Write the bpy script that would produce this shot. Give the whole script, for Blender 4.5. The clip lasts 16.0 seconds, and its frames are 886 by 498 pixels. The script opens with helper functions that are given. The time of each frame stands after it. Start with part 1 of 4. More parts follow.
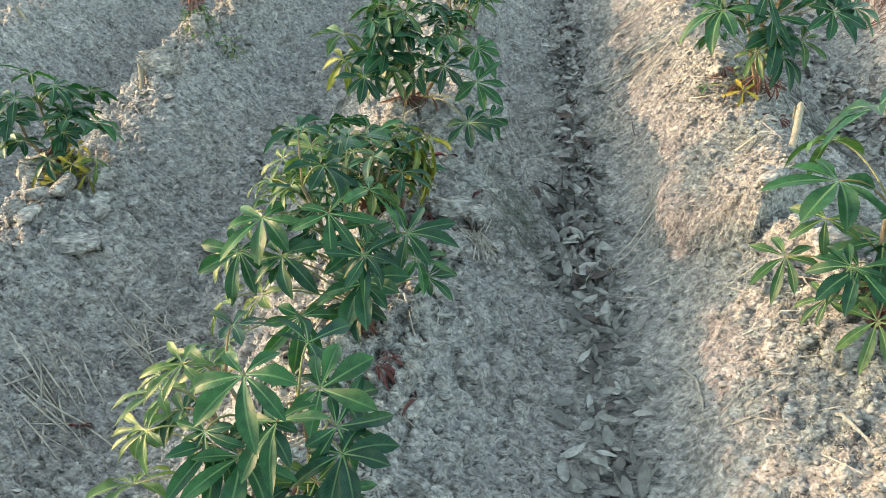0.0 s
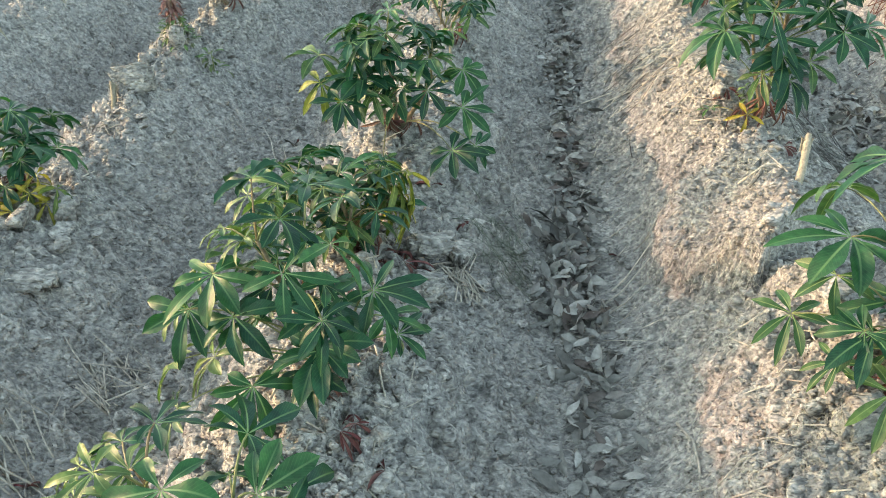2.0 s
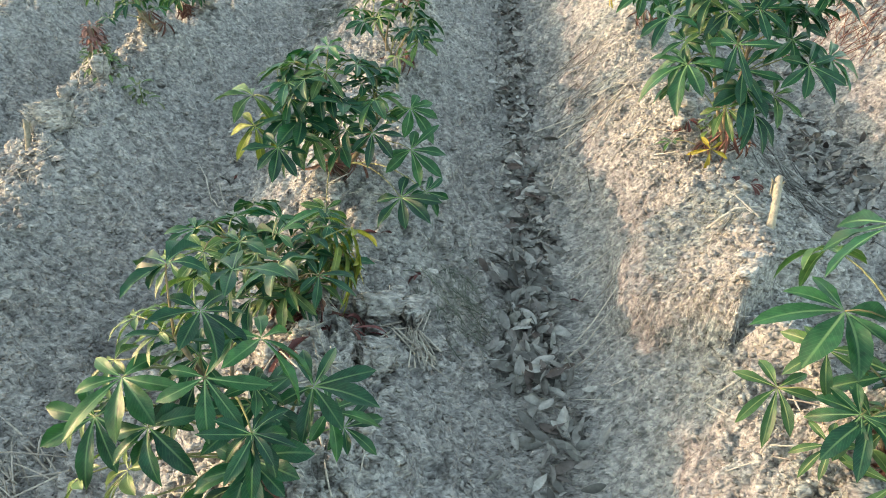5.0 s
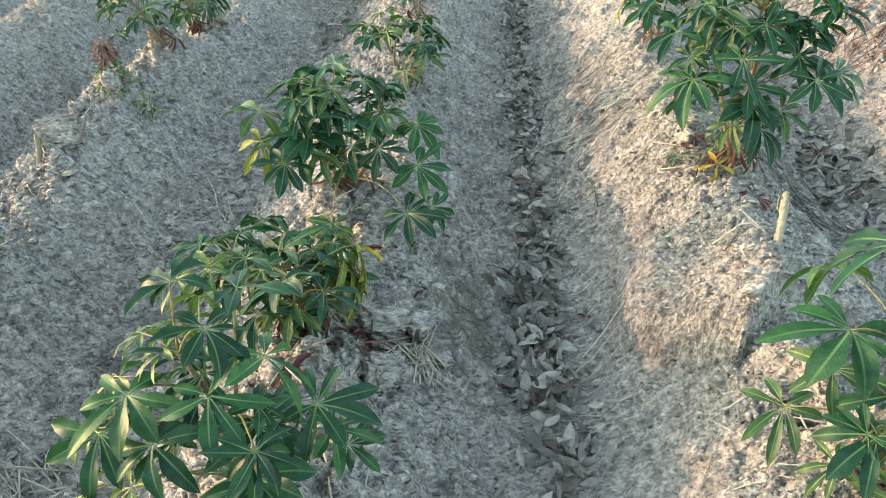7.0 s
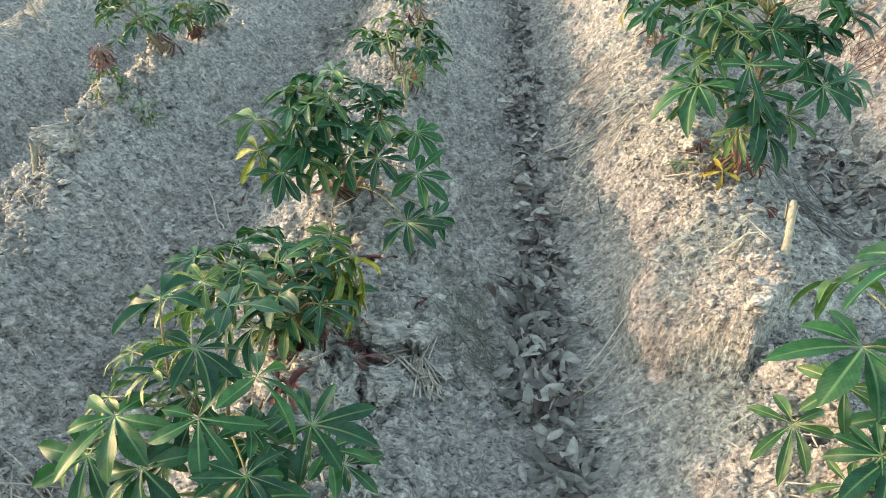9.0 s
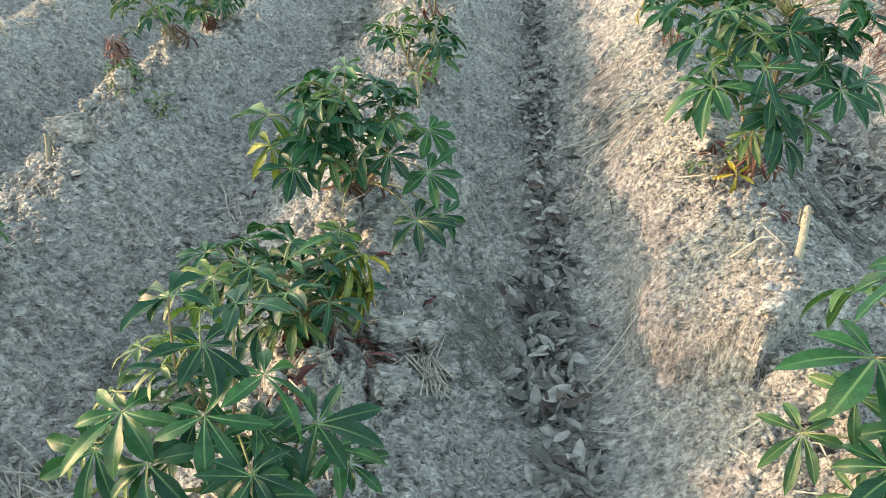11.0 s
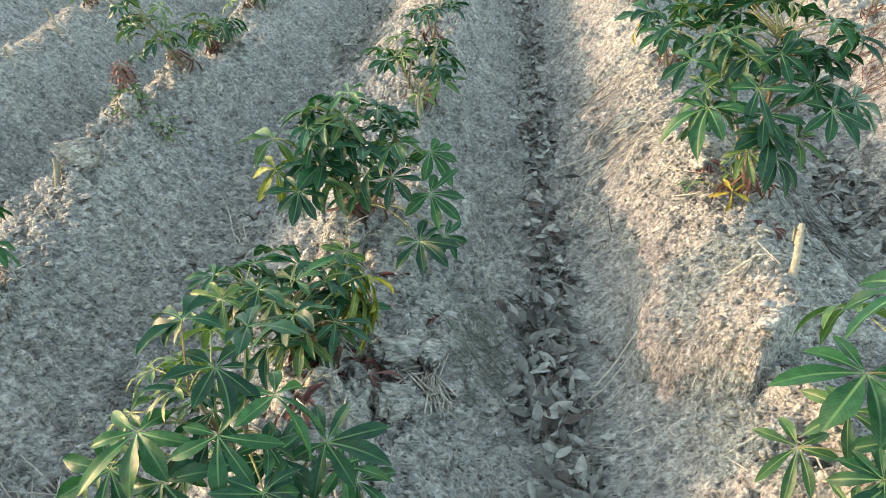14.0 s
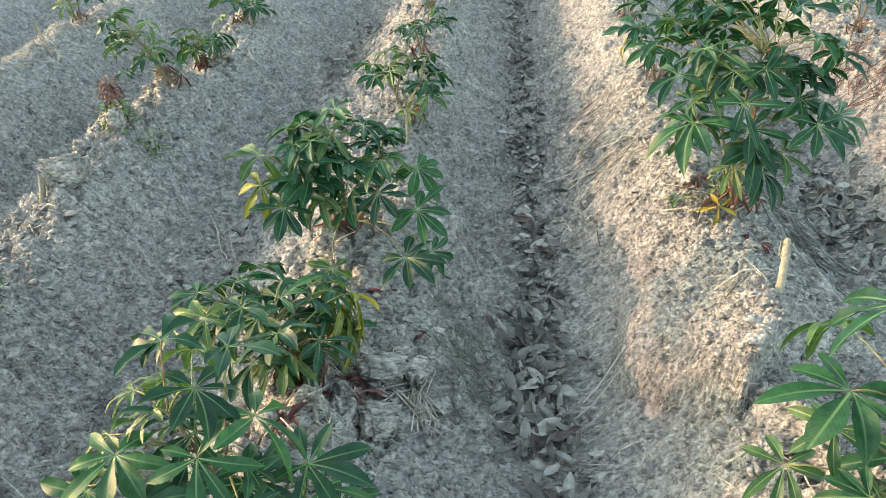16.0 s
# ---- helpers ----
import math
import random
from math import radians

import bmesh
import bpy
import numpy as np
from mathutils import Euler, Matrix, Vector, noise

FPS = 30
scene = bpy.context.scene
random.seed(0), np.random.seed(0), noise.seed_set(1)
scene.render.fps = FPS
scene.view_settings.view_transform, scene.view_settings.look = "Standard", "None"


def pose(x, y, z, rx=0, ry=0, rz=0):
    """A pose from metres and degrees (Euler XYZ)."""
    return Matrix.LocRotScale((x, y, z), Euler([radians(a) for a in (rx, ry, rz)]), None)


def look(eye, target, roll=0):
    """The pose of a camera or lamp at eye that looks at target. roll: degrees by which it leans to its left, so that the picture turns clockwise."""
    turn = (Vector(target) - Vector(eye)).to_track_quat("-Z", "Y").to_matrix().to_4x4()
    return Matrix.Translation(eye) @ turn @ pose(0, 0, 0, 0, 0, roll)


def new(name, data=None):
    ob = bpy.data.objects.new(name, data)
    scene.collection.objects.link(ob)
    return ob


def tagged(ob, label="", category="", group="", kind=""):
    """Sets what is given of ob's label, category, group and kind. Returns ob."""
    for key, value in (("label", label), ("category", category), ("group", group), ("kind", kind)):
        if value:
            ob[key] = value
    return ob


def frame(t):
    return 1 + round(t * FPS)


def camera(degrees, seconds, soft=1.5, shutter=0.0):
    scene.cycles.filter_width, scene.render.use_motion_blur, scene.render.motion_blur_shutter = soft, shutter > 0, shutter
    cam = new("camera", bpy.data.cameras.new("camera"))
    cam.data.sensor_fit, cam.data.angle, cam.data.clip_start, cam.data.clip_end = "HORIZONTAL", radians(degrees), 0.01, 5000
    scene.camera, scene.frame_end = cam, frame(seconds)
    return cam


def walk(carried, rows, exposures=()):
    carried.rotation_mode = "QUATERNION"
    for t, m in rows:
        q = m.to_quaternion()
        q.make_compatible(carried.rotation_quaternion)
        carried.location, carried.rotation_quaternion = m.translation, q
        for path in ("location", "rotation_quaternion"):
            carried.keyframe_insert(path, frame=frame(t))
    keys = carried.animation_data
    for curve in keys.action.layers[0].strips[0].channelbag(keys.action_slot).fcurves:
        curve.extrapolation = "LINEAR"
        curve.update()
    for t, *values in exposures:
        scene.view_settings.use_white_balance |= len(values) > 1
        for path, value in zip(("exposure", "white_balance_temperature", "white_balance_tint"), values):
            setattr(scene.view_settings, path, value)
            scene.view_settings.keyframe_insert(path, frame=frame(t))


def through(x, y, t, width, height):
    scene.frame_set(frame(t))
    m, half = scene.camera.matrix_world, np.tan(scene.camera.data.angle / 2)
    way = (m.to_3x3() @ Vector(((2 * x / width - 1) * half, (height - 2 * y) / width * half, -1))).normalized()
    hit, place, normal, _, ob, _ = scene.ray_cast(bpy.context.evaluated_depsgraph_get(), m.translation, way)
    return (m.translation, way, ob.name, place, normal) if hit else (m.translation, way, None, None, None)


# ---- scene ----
cam = camera(60.6, 16.0, soft=0.95)
PATH = [
    (0, (0.005, -0.099, 1.546), (-0.206, 1.532, 0.409), -1.2),
    (0.5, (0.017, -0.061, 1.546), (-0.198, 1.564, 0.4), -1.3),
    (1, (0.045, -0.02, 1.555), (-0.178, 1.604, 0.41), -1.5),
    (1.5, (0.042, 0.012, 1.551), (-0.183, 1.635, 0.405), -1.1),
    (2, (0.048, 0.107, 1.558), (-0.172, 1.732, 0.413), -1.1),
    (2.5, (0.052, 0.221, 1.562), (-0.136, 1.852, 0.419), -0.5),
    (3, (0.049, 0.289, 1.564), (-0.102, 1.923, 0.422), -0.6),
    (3.5, (0.029, 0.321, 1.569), (-0.084, 1.959, 0.427), -0.3),
    (4, (0.028, 0.343, 1.566), (-0.062, 1.984, 0.426), 0.1),
    (6.3, (0.034, 0.329, 1.571), (-0.081, 1.982, 0.451), -0.5),
    (6.5, (0.039, 0.331, 1.583), (-0.078, 1.985, 0.466), -0.6),
    (7, (0.04, 0.342, 1.578), (-0.084, 2.002, 0.47), -0.5),
    (7.5, (0.046, 0.362, 1.575), (-0.078, 2.023, 0.469), -0.6),
    (8, (0.043, 0.367, 1.573), (-0.083, 2.029, 0.468), -0.7),
    (8.5, (0.047, 0.375, 1.574), (-0.079, 2.037, 0.469), -0.7),
    (9, (0.045, 0.388, 1.574), (-0.088, 2.051, 0.471), -0.8),
    (11.5, (0.049, 0.4, 1.59), (-0.114, 2.05, 0.472), -0.2),
    (12, (0.061, 0.374, 1.601), (-0.1, 2.025, 0.484), -0.2),
    (12.5, (0.065, 0.39, 1.594), (-0.1, 2.051, 0.492), -0.4),
    (13, (0.059, 0.385, 1.588), (-0.102, 2.04, 0.476), -0.6),
    (13.5, (0.042, 0.373, 1.606), (-0.122, 2.03, 0.498), -0.7),
    (14, (0.045, 0.369, 1.617), (-0.119, 2.043, 0.535), -0.8),
    (14.5, (0.046, 0.366, 1.628), (-0.121, 2.048, 0.559), -0.8),
    (15, (0.054, 0.41, 1.601), (-0.112, 2.103, 0.549), -0.9),
    (15.5, (0.062, 0.4, 1.603), (-0.089, 2.093, 0.549), -0.6),
    (16, (0.062, 0.383, 1.62), (-0.085, 2.077, 0.566), -0.7),
]
walk(cam, [(t, look(eye, target, roll)) for t, eye, target, roll in PATH], exposures=[(0.0, 3.05, 7250, 0)])

# ---- light ----
SUN_EL, SUN_AZ = 14.5, 177.0  # degrees: height of the sun; where it stands, from +x towards +y
world = bpy.data.worlds.new("sky")
scene.world = world
world.use_nodes = True
wn = world.node_tree
sky = wn.nodes.new("ShaderNodeTexSky")
sky.sky_type = "NISHITA"
sky.sun_disc = False
sky.sun_elevation = radians(SUN_EL)
sky.sun_rotation = radians(90 - SUN_AZ)
sky.dust_density = 1.8
wn.nodes["Background"].inputs["Strength"].default_value = 0.15
haze = wn.nodes.new("ShaderNodeMix")  # an even, thin evening haze over the clear sky
haze.data_type = "RGBA"
haze.inputs[0].default_value = 0.42
haze.inputs[7].default_value = (1.0, 1.12, 1.22, 1)
wn.links.new(sky.outputs["Color"], haze.inputs[6])
wn.links.new(haze.outputs[2], wn.nodes["Background"].inputs["Color"])
sun_data = bpy.data.lights.new("sun", "SUN")
sun_data.energy, sun_data.angle, sun_data.color = 0.53, radians(0.8), (1.0, 0.58, 0.445)
sun = new("sun", sun_data)
sun_from = Vector((math.cos(radians(SUN_AZ)) * math.cos(radians(SUN_EL)), math.sin(radians(SUN_AZ)) * math.cos(radians(SUN_EL)), math.sin(radians(SUN_EL))))
sun.matrix_world = look(sun_from * 30, (0, 0, 0))


# ---- materials ----
def material(name):
    m = bpy.data.materials.new(name)
    m.use_nodes = True
    nt = m.node_tree
    return m, nt, nt.nodes["Principled BSDF"]


def node(nt, kind, values=(), **settings):
    n = nt.nodes.new(kind)
    for key, value in settings.items():
        if key == "operation":
            n.operation = value
        elif key == "blend_type":
            n.blend_type = value
        elif key == "data_type":
            n.data_type = value
        elif key == "uv_map":
            n.uv_map = value
        elif key == "feature":
            n.feature = value
    for key, value in dict(values).items():
        n.inputs[key].default_value = value
    return n


def ramp(nt, source, stops):
    r = nt.nodes.new("ShaderNodeValToRGB")
    while len(r.color_ramp.elements) < len(stops):
        r.color_ramp.elements.new(0.5)
    for e, (p, c) in zip(r.color_ramp.elements, stops):
        e.position, e.color = p, (*c, 1) if len(c) == 3 else c
    nt.links.new(source, r.inputs["Fac"])
    return r.outputs["Color"]


def mixed(nt, a, b, fac, how="MIX"):
    m = nt.nodes.new("ShaderNodeMix")
    m.data_type, m.blend_type = "RGBA", how
    for sock, v in (("Factor", fac), ("A", a), ("B", b)):
        target = [i for i in m.inputs if i.name == sock and (i.type == "RGBA" or sock == "Factor" and i.type == "VALUE")][0]
        if isinstance(v, (int, float)):
            target.default_value = v
        elif isinstance(v, tuple):
            target.default_value = (*v, 1)
        else:
            nt.links.new(v, target)
    return [o for o in m.outputs if o.type == "RGBA"][0]


def noise_node(nt, scale, detail=4.0, rough=0.6, coords=None):
    n = node(nt, "ShaderNodeTexNoise", {"Scale": scale, "Detail": detail, "Roughness": rough})
    if coords is None:
        coords = node(nt, "ShaderNodeNewGeometry").outputs["Position"]
    nt.links.new(coords, n.inputs["Vector"])
    return n.outputs["Fac"]


def bumped(nt, shader, pairs):
    last = None
    for height, strength, distance in pairs:
        b = node(nt, "ShaderNodeBump", {"Strength": strength, "Distance": distance})
        nt.links.new(height, b.inputs["Height"])
        if last is not None:
            nt.links.new(last, b.inputs["Normal"])
        last = b.outputs["Normal"]
    nt.links.new(last, shader.inputs["Normal"])


def soil_material(name, mid, light):
    """Dry loam: patches of paler dust, crumbs of differing tone and a grainy, crumbly relief whose hollows are coloured
    darker as shading.
    """
    m, nt, p = material(name)
    place = node(nt, "ShaderNodeNewGeometry").outputs["Position"]
    downhill = node(nt, "ShaderNodeVectorMath", {1: (0.7, 1.2, 1.1)}, operation="MULTIPLY")
    nt.links.new(place, downhill.inputs[0])
    big = noise_node(nt, 2.3, 5, 0.6)
    mottle = noise_node(nt, 17, 3, 0.6, downhill.outputs[0])
    fine = noise_node(nt, 52, 3, 0.6, downhill.outputs[0])
    grit = noise_node(nt, 190, 2, 0.6)
    grains = node(nt, "ShaderNodeTexVoronoi", {"Scale": 105.0, "Randomness": 1.0})
    nt.links.new(downhill.outputs[0], grains.inputs["Vector"])
    coarse = node(nt, "ShaderNodeTexVoronoi", {"Scale": 46.0, "Randomness": 1.0})
    nt.links.new(downhill.outputs[0], coarse.inputs["Vector"])
    colour = ramp(nt, big, [(0.3, mid), (0.5, mid), (0.72, light)])
    # relief shading put into the colour: bump hollows darker, bump tops lighter
    tone = ramp(nt, mottle, [(0.35, (0.80, 0.80, 0.805)), (0.51, (1.0, 1.0, 1.0)), (0.67, (1.15, 1.145, 1.13))])
    colour = mixed(nt, colour, tone, 1.0, "MULTIPLY")
    relief_shade = ramp(nt, fine, [(0.35, (0.64, 0.64, 0.645)), (0.50, (1.0, 1.0, 1.0)), (0.65, (1.27, 1.26, 1.24))])
    colour = mixed(nt, colour, relief_shade, 1.0, "MULTIPLY")
    crumbs = ramp(nt, grains.outputs["Color"], [(0.15, (0.76, 0.76, 0.765)), (0.85, (1.2, 1.195, 1.18))])
    colour = mixed(nt, colour, crumbs, 1.0, "MULTIPLY")
    island = node(nt, "ShaderNodeNewGeometry").outputs["Random Per Island"]
    colour = mixed(nt, colour, ramp(nt, island, [(0.0, (0.86, 0.86, 0.865)), (1.0, (1.12, 1.11, 1.09))]), 1.0, "MULTIPLY")
    dots = ramp(nt, grit, [(0.30, (0.5, 0.49, 0.48)), (0.42, (1, 1, 1))])
    colour = mixed(nt, colour, dots, 0.25, "MULTIPLY")
    nt.links.new(colour, p.inputs["Base Color"])
    p.inputs["Roughness"].default_value = 0.95
    p.inputs["Specular IOR Level"].default_value = 0.12
    shells = []
    for tex in (grains, coarse):
        shell = node(nt, "ShaderNodeMath", {1: -1.0}, operation="MULTIPLY")
        nt.links.new(tex.outputs["Distance"], shell.inputs[0])
        shells.append(shell.outputs[0])
    bumped(nt, p, [(mottle, 0.7, 0.03), (shells[1], 0.7, 0.014), (fine, 0.65, 0.016), (shells[0], 0.6, 0.010), (grit, 0.25, 0.004)])
    return m


def leaf_material(name, colours, rib, rough=0.42, through=0.22, rib_width=0.055):
    """A leaf: colour by chance from leaf to leaf, pale midrib along the middle of each leaflet, light partly let through."""
    m, nt, p = material(name)
    info = node(nt, "ShaderNodeObjectInfo").outputs["Random"]
    uv = node(nt, "ShaderNodeUVMap", uv_map="leaf")
    sep = node(nt, "ShaderNodeSeparateXYZ")
    nt.links.new(uv.outputs["UV"], sep.inputs[0])
    off = node(nt, "ShaderNodeMath", {1: 0.5}, operation="SUBTRACT")
    nt.links.new(sep.outputs["X"], off.inputs[0])
    ab = node(nt, "ShaderNodeMath", operation="ABSOLUTE")
    nt.links.new(off.outputs[0], ab.inputs[0])
    colour = ramp(nt, info, [(0.05 + 0.9 * i / (len(colours) - 1), c) for i, c in enumerate(colours)])
    blotch = noise_node(nt, 60, 4, 0.6)
    colour = mixed(nt, colour, ramp(nt, blotch, [(0.32, (0.62, 0.66, 0.66)), (0.68, (1.35, 1.3, 1.2))]), 1.0, "MULTIPLY")
    island = node(nt, "ShaderNodeNewGeometry").outputs["Random Per Island"]
    colour = mixed(nt, colour, ramp(nt, island, [(0.0, (0.72, 0.75, 0.8)), (0.6, (1.0, 1.0, 1.0)), (1.0, (1.3, 1.18, 1.0))]), 1.0, "MULTIPLY")
    # side veins, slanting from the midrib
    slant = node(nt, "ShaderNodeMath", {1: -0.55}, operation="MULTIPLY")
    nt.links.new(ab.outputs[0], slant.inputs[0])
    along = node(nt, "ShaderNodeMath", operation="ADD")
    nt.links.new(sep.outputs["Y"], along.inputs[0])
    nt.links.new(slant.outputs[0], along.inputs[1])
    waves = node(nt, "ShaderNodeMath", {1: 85.0}, operation="MULTIPLY")
    nt.links.new(along.outputs[0], waves.inputs[0])
    sine = node(nt, "ShaderNodeMath", operation="SINE")
    nt.links.new(waves.outputs[0], sine.inputs[0])
    vein = ramp(nt, sine.outputs[0], [(0.75, (0, 0, 0)), (1.0, (1, 1, 1))])
    colour = mixed(nt, colour, rib, mixed(nt, (0, 0, 0), vein, 0.09), "MIX")
    ribmask = ramp(nt, ab.outputs[0], [(rib_width * 0.35, (1, 1, 1)), (rib_width, (0, 0, 0))])
    fade = ramp(nt, sep.outputs["Y"], [(0.15, (0.95, 0.95, 0.95)), (0.85, (0.25, 0.25, 0.25))])
    colour = mixed(nt, colour, rib, mixed(nt, ribmask, fade, 1.0, "MULTIPLY"))
    hub = ramp(nt, sep.outputs["Y"], [(0.02, (1, 1, 1)), (0.09, (0, 0, 0))])
    colour = mixed(nt, colour, rib, hub)
    nt.links.new(colour, p.inputs["Base Color"])
    p.inputs["Roughness"].default_value = rough
    p.inputs["Specular IOR Level"].default_value = 0.28
    bumped(nt, p, [(sine.outputs[0], 0.02, 0.0015), (blotch, 0.4, 0.002)])
    back = node(nt, "ShaderNodeBsdfTranslucent")
    nt.links.new(mixed(nt, colour, (1.3, 1.5, 0.6), 1.0, "MULTIPLY"), back.inputs["Color"])
    mix = node(nt, "ShaderNodeMixShader", {"Fac": through})
    nt.links.new(p.outputs[0], mix.inputs[1])
    nt.links.new(back.outputs[0], mix.inputs[2])
    nt.links.new(mix.outputs[0], nt.nodes["Material Output"].inputs["Surface"])
    return m


def plain_material(name, colours, rough=0.8, scale=40, bump=0.4, distance=0.003, spec=0.25):
    m, nt, p = material(name)
    info = node(nt, "ShaderNodeObjectInfo").outputs["Random"]
    geo = node(nt, "ShaderNodeNewGeometry").outputs["Random Per Island"]
    add = node(nt, "ShaderNodeMath", operation="ADD")
    nt.links.new(info, add.inputs[0])
    nt.links.new(geo, add.inputs[1])
    part_of = node(nt, "ShaderNodeMath", operation="FRACT")
    nt.links.new(add.outputs[0], part_of.inputs[0])
    grain = noise_node(nt, scale, 5, 0.65)
    colour = ramp(nt, part_of.outputs[0], [(0.05 + 0.9 * i / (len(colours) - 1), c) for i, c in enumerate(colours)])
    colour = mixed(nt, colour, ramp(nt, grain, [(0.3, (0.6, 0.6, 0.6)), (0.7, (1.2, 1.2, 1.2))]), 1.0, "MULTIPLY")
    nt.links.new(colour, p.inputs["Base Color"])
    p.inputs["Roughness"].default_value = rough
    p.inputs["Specular IOR Level"].default_value = spec
    bumped(nt, p, [(grain, bump, distance)])
    return m


SOIL = soil_material("dry_soil", (0.285, 0.275, 0.257), (0.350, 0.335, 0.308))
CLOD = soil_material("soil_clod", (0.300, 0.289, 0.268), (0.370, 0.354, 0.324))
GREEN = leaf_material("cassava_leaf", [(0.0045, 0.034, 0.019), (0.009, 0.054, 0.026), (0.005, 0.038, 0.021), (0.018, 0.076, 0.025)], (0.14, 0.23, 0.10))
# paler copy of the leaf green; its lightness stands in for sunlight on leaves
PALE_LIT = leaf_material("pale_lit_leaf", [(0.042, 0.095, 0.032), (0.066, 0.115, 0.037), (0.030, 0.080, 0.031)], (0.24, 0.29, 0.12))
YELLOW = leaf_material("yellow_leaf", [(0.33, 0.255, 0.03), (0.27, 0.22, 0.035), (0.19, 0.18, 0.035)], (0.44, 0.37, 0.12), 0.5, 0.25)
LIME = leaf_material("fading_leaf", [(0.09, 0.13, 0.025), (0.16, 0.165, 0.03), (0.07, 0.115, 0.03)], (0.28, 0.30, 0.1), 0.5, 0.25)
FALLEN_RED = plain_material("fallen_red_leaf", [(0.11, 0.026, 0.03), (0.14, 0.055, 0.048), (0.09, 0.03, 0.028), (0.18, 0.09, 0.075)], 0.7, 60)
WITHERED = plain_material("withered_leaf", [(0.09, 0.036, 0.030), (0.15, 0.075, 0.056), (0.11, 0.045, 0.040), (0.20, 0.12, 0.085)], 0.75, 60)
PETIOLE = plain_material("petiole", [(0.16, 0.18, 0.07), (0.19, 0.18, 0.085), (0.14, 0.18, 0.065), (0.20, 0.145, 0.08)], 0.5, 60, 0.1)
BARK = plain_material("stem_bark", [(0.15, 0.125, 0.08), (0.19, 0.155, 0.10), (0.13, 0.105, 0.075)], 0.8, 90, 0.5)
DRYWOOD = plain_material("dry_wood", [(0.25, 0.225, 0.165), (0.31, 0.28, 0.21), (0.21, 0.19, 0.14)], 0.85, 120, 0.8)
STRAW = plain_material("dry_straw", [(0.34, 0.31, 0.26), (0.46, 0.42, 0.35), (0.27, 0.24, 0.2), (0.52, 0.47, 0.39)], 0.75, 90, 0.2)
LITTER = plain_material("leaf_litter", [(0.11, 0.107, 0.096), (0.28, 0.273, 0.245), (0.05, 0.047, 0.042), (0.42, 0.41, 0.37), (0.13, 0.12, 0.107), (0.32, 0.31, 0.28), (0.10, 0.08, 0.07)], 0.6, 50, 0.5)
GRASS = plain_material("dry_grass", [(0.12, 0.135, 0.10), (0.25, 0.255, 0.21), (0.08, 0.095, 0.07)], 0.8, 60, 0.2)
WEED = plain_material("weed_leaf", [(0.06, 0.12, 0.04), (0.1, 0.16, 0.05), (0.09, 0.1, 0.04)], 0.55, 60, 0.2)
REDWEED = plain_material("red_weed_leaf", [(0.15, 0.055, 0.055), (0.11, 0.065, 0.045), (0.22, 0.105, 0.09)], 0.65, 60, 0.2)


# ---- noise on arrays ----
TABLE = np.random.RandomState(5).rand(256, 256)


def value_noise(x, y, seed=0):
    x, y = np.asarray(x, float) + 37.7 * seed, np.asarray(y, float) + 91.3 * seed
    xi, yi = np.floor(x).astype(int), np.floor(y).astype(int)
    fx, fy = x - xi, y - yi
    fx, fy = fx * fx * fx * (fx * (fx * 6 - 15) + 10), fy * fy * fy * (fy * (fy * 6 - 15) + 10)
    a, b = TABLE[xi % 256, yi % 256], TABLE[(xi + 1) % 256, yi % 256]
    c, d = TABLE[xi % 256, (yi + 1) % 256], TABLE[(xi + 1) % 256, (yi + 1) % 256]
    return (a * (1 - fx) + b * fx) * (1 - fy) + (c * (1 - fx) + d * fx) * fy - 0.5


def layered(x, y, scale, octaves, seed=0, gain=0.55):
    total, amp = 0.0, 1.0
    for i in range(octaves):
        total = total + amp * value_noise(np.asarray(x) * scale, np.asarray(y) * scale, seed + i)
        scale, amp = scale * 2.03, amp * gain
    return total


def lumps(x, y, cell, seed, share=0.6, round_off=0.5):
    """Round lumps of about half a cell across, some cells empty: heights 0 to 1."""
    x, y = np.asarray(x, float) / cell, np.asarray(y, float) / cell
    xi, yi = np.floor(x).astype(int), np.floor(y).astype(int)
    top = np.zeros(np.broadcast(x, y).shape)
    for dx in (-1, 0, 1):
        for dy in (-1, 0, 1):
            cx, cy = xi + dx, yi + dy
            jx, jy = TABLE[(cx + seed) % 256, cy % 256], TABLE[cx % 256, (cy + 7 * seed + 3) % 256]
            size = TABLE[(cx + 3 * seed + 11) % 256, (cy + 5) % 256]
            r = 0.25 + 0.42 * size
            d2 = ((x - cx - jx) ** 2 + (y - cy - jy) ** 2) / (r * r)
            h = np.where(TABLE[(cx + 19) % 256, (cy + seed) % 256] < share, np.clip(1 - d2, 0, 1) ** round_off * r * 1.6, 0)
            top = np.maximum(top, h)
    return top


def ease(v, a, b):
    s = np.clip((v - a) / (b - a), 0, 1)
    return s * s * (3 - 2 * s)


# ---- the ground: planting ridges along +y with furrows between ----
RIDGE_X = [-2.66, -2.14, -1.58, -1.02, -0.42, 0.22, 0.77, 1.50, 2.16]
RIDGE_Z = [0.30, -0.03, 0.29, 0.01, 0.36, 0.0, 0.38, 0.03, 0.36]
for _ in range(16):
    RIDGE_X = [RIDGE_X[0] - 1.2, RIDGE_X[0] - 0.6] + RIDGE_X + [RIDGE_X[-1] + 0.62, RIDGE_X[-1] + 1.24]
    RIDGE_Z = [0.32, 0.02] + RIDGE_Z + [0.04, 0.36]


HEAPS = [(-1.49, 3.80, 0.16, 0.20), (-1.53, 4.46, 0.10, 0.18), (-1.55, 2.62, 0.035, 0.14), (-1.58, 1.98, 0.04, 0.16), (-0.46, 2.36, 0.05, 0.16), (-0.40, 3.46, 0.06, 0.17), (-0.44, 1.74, 0.03, 0.14)]


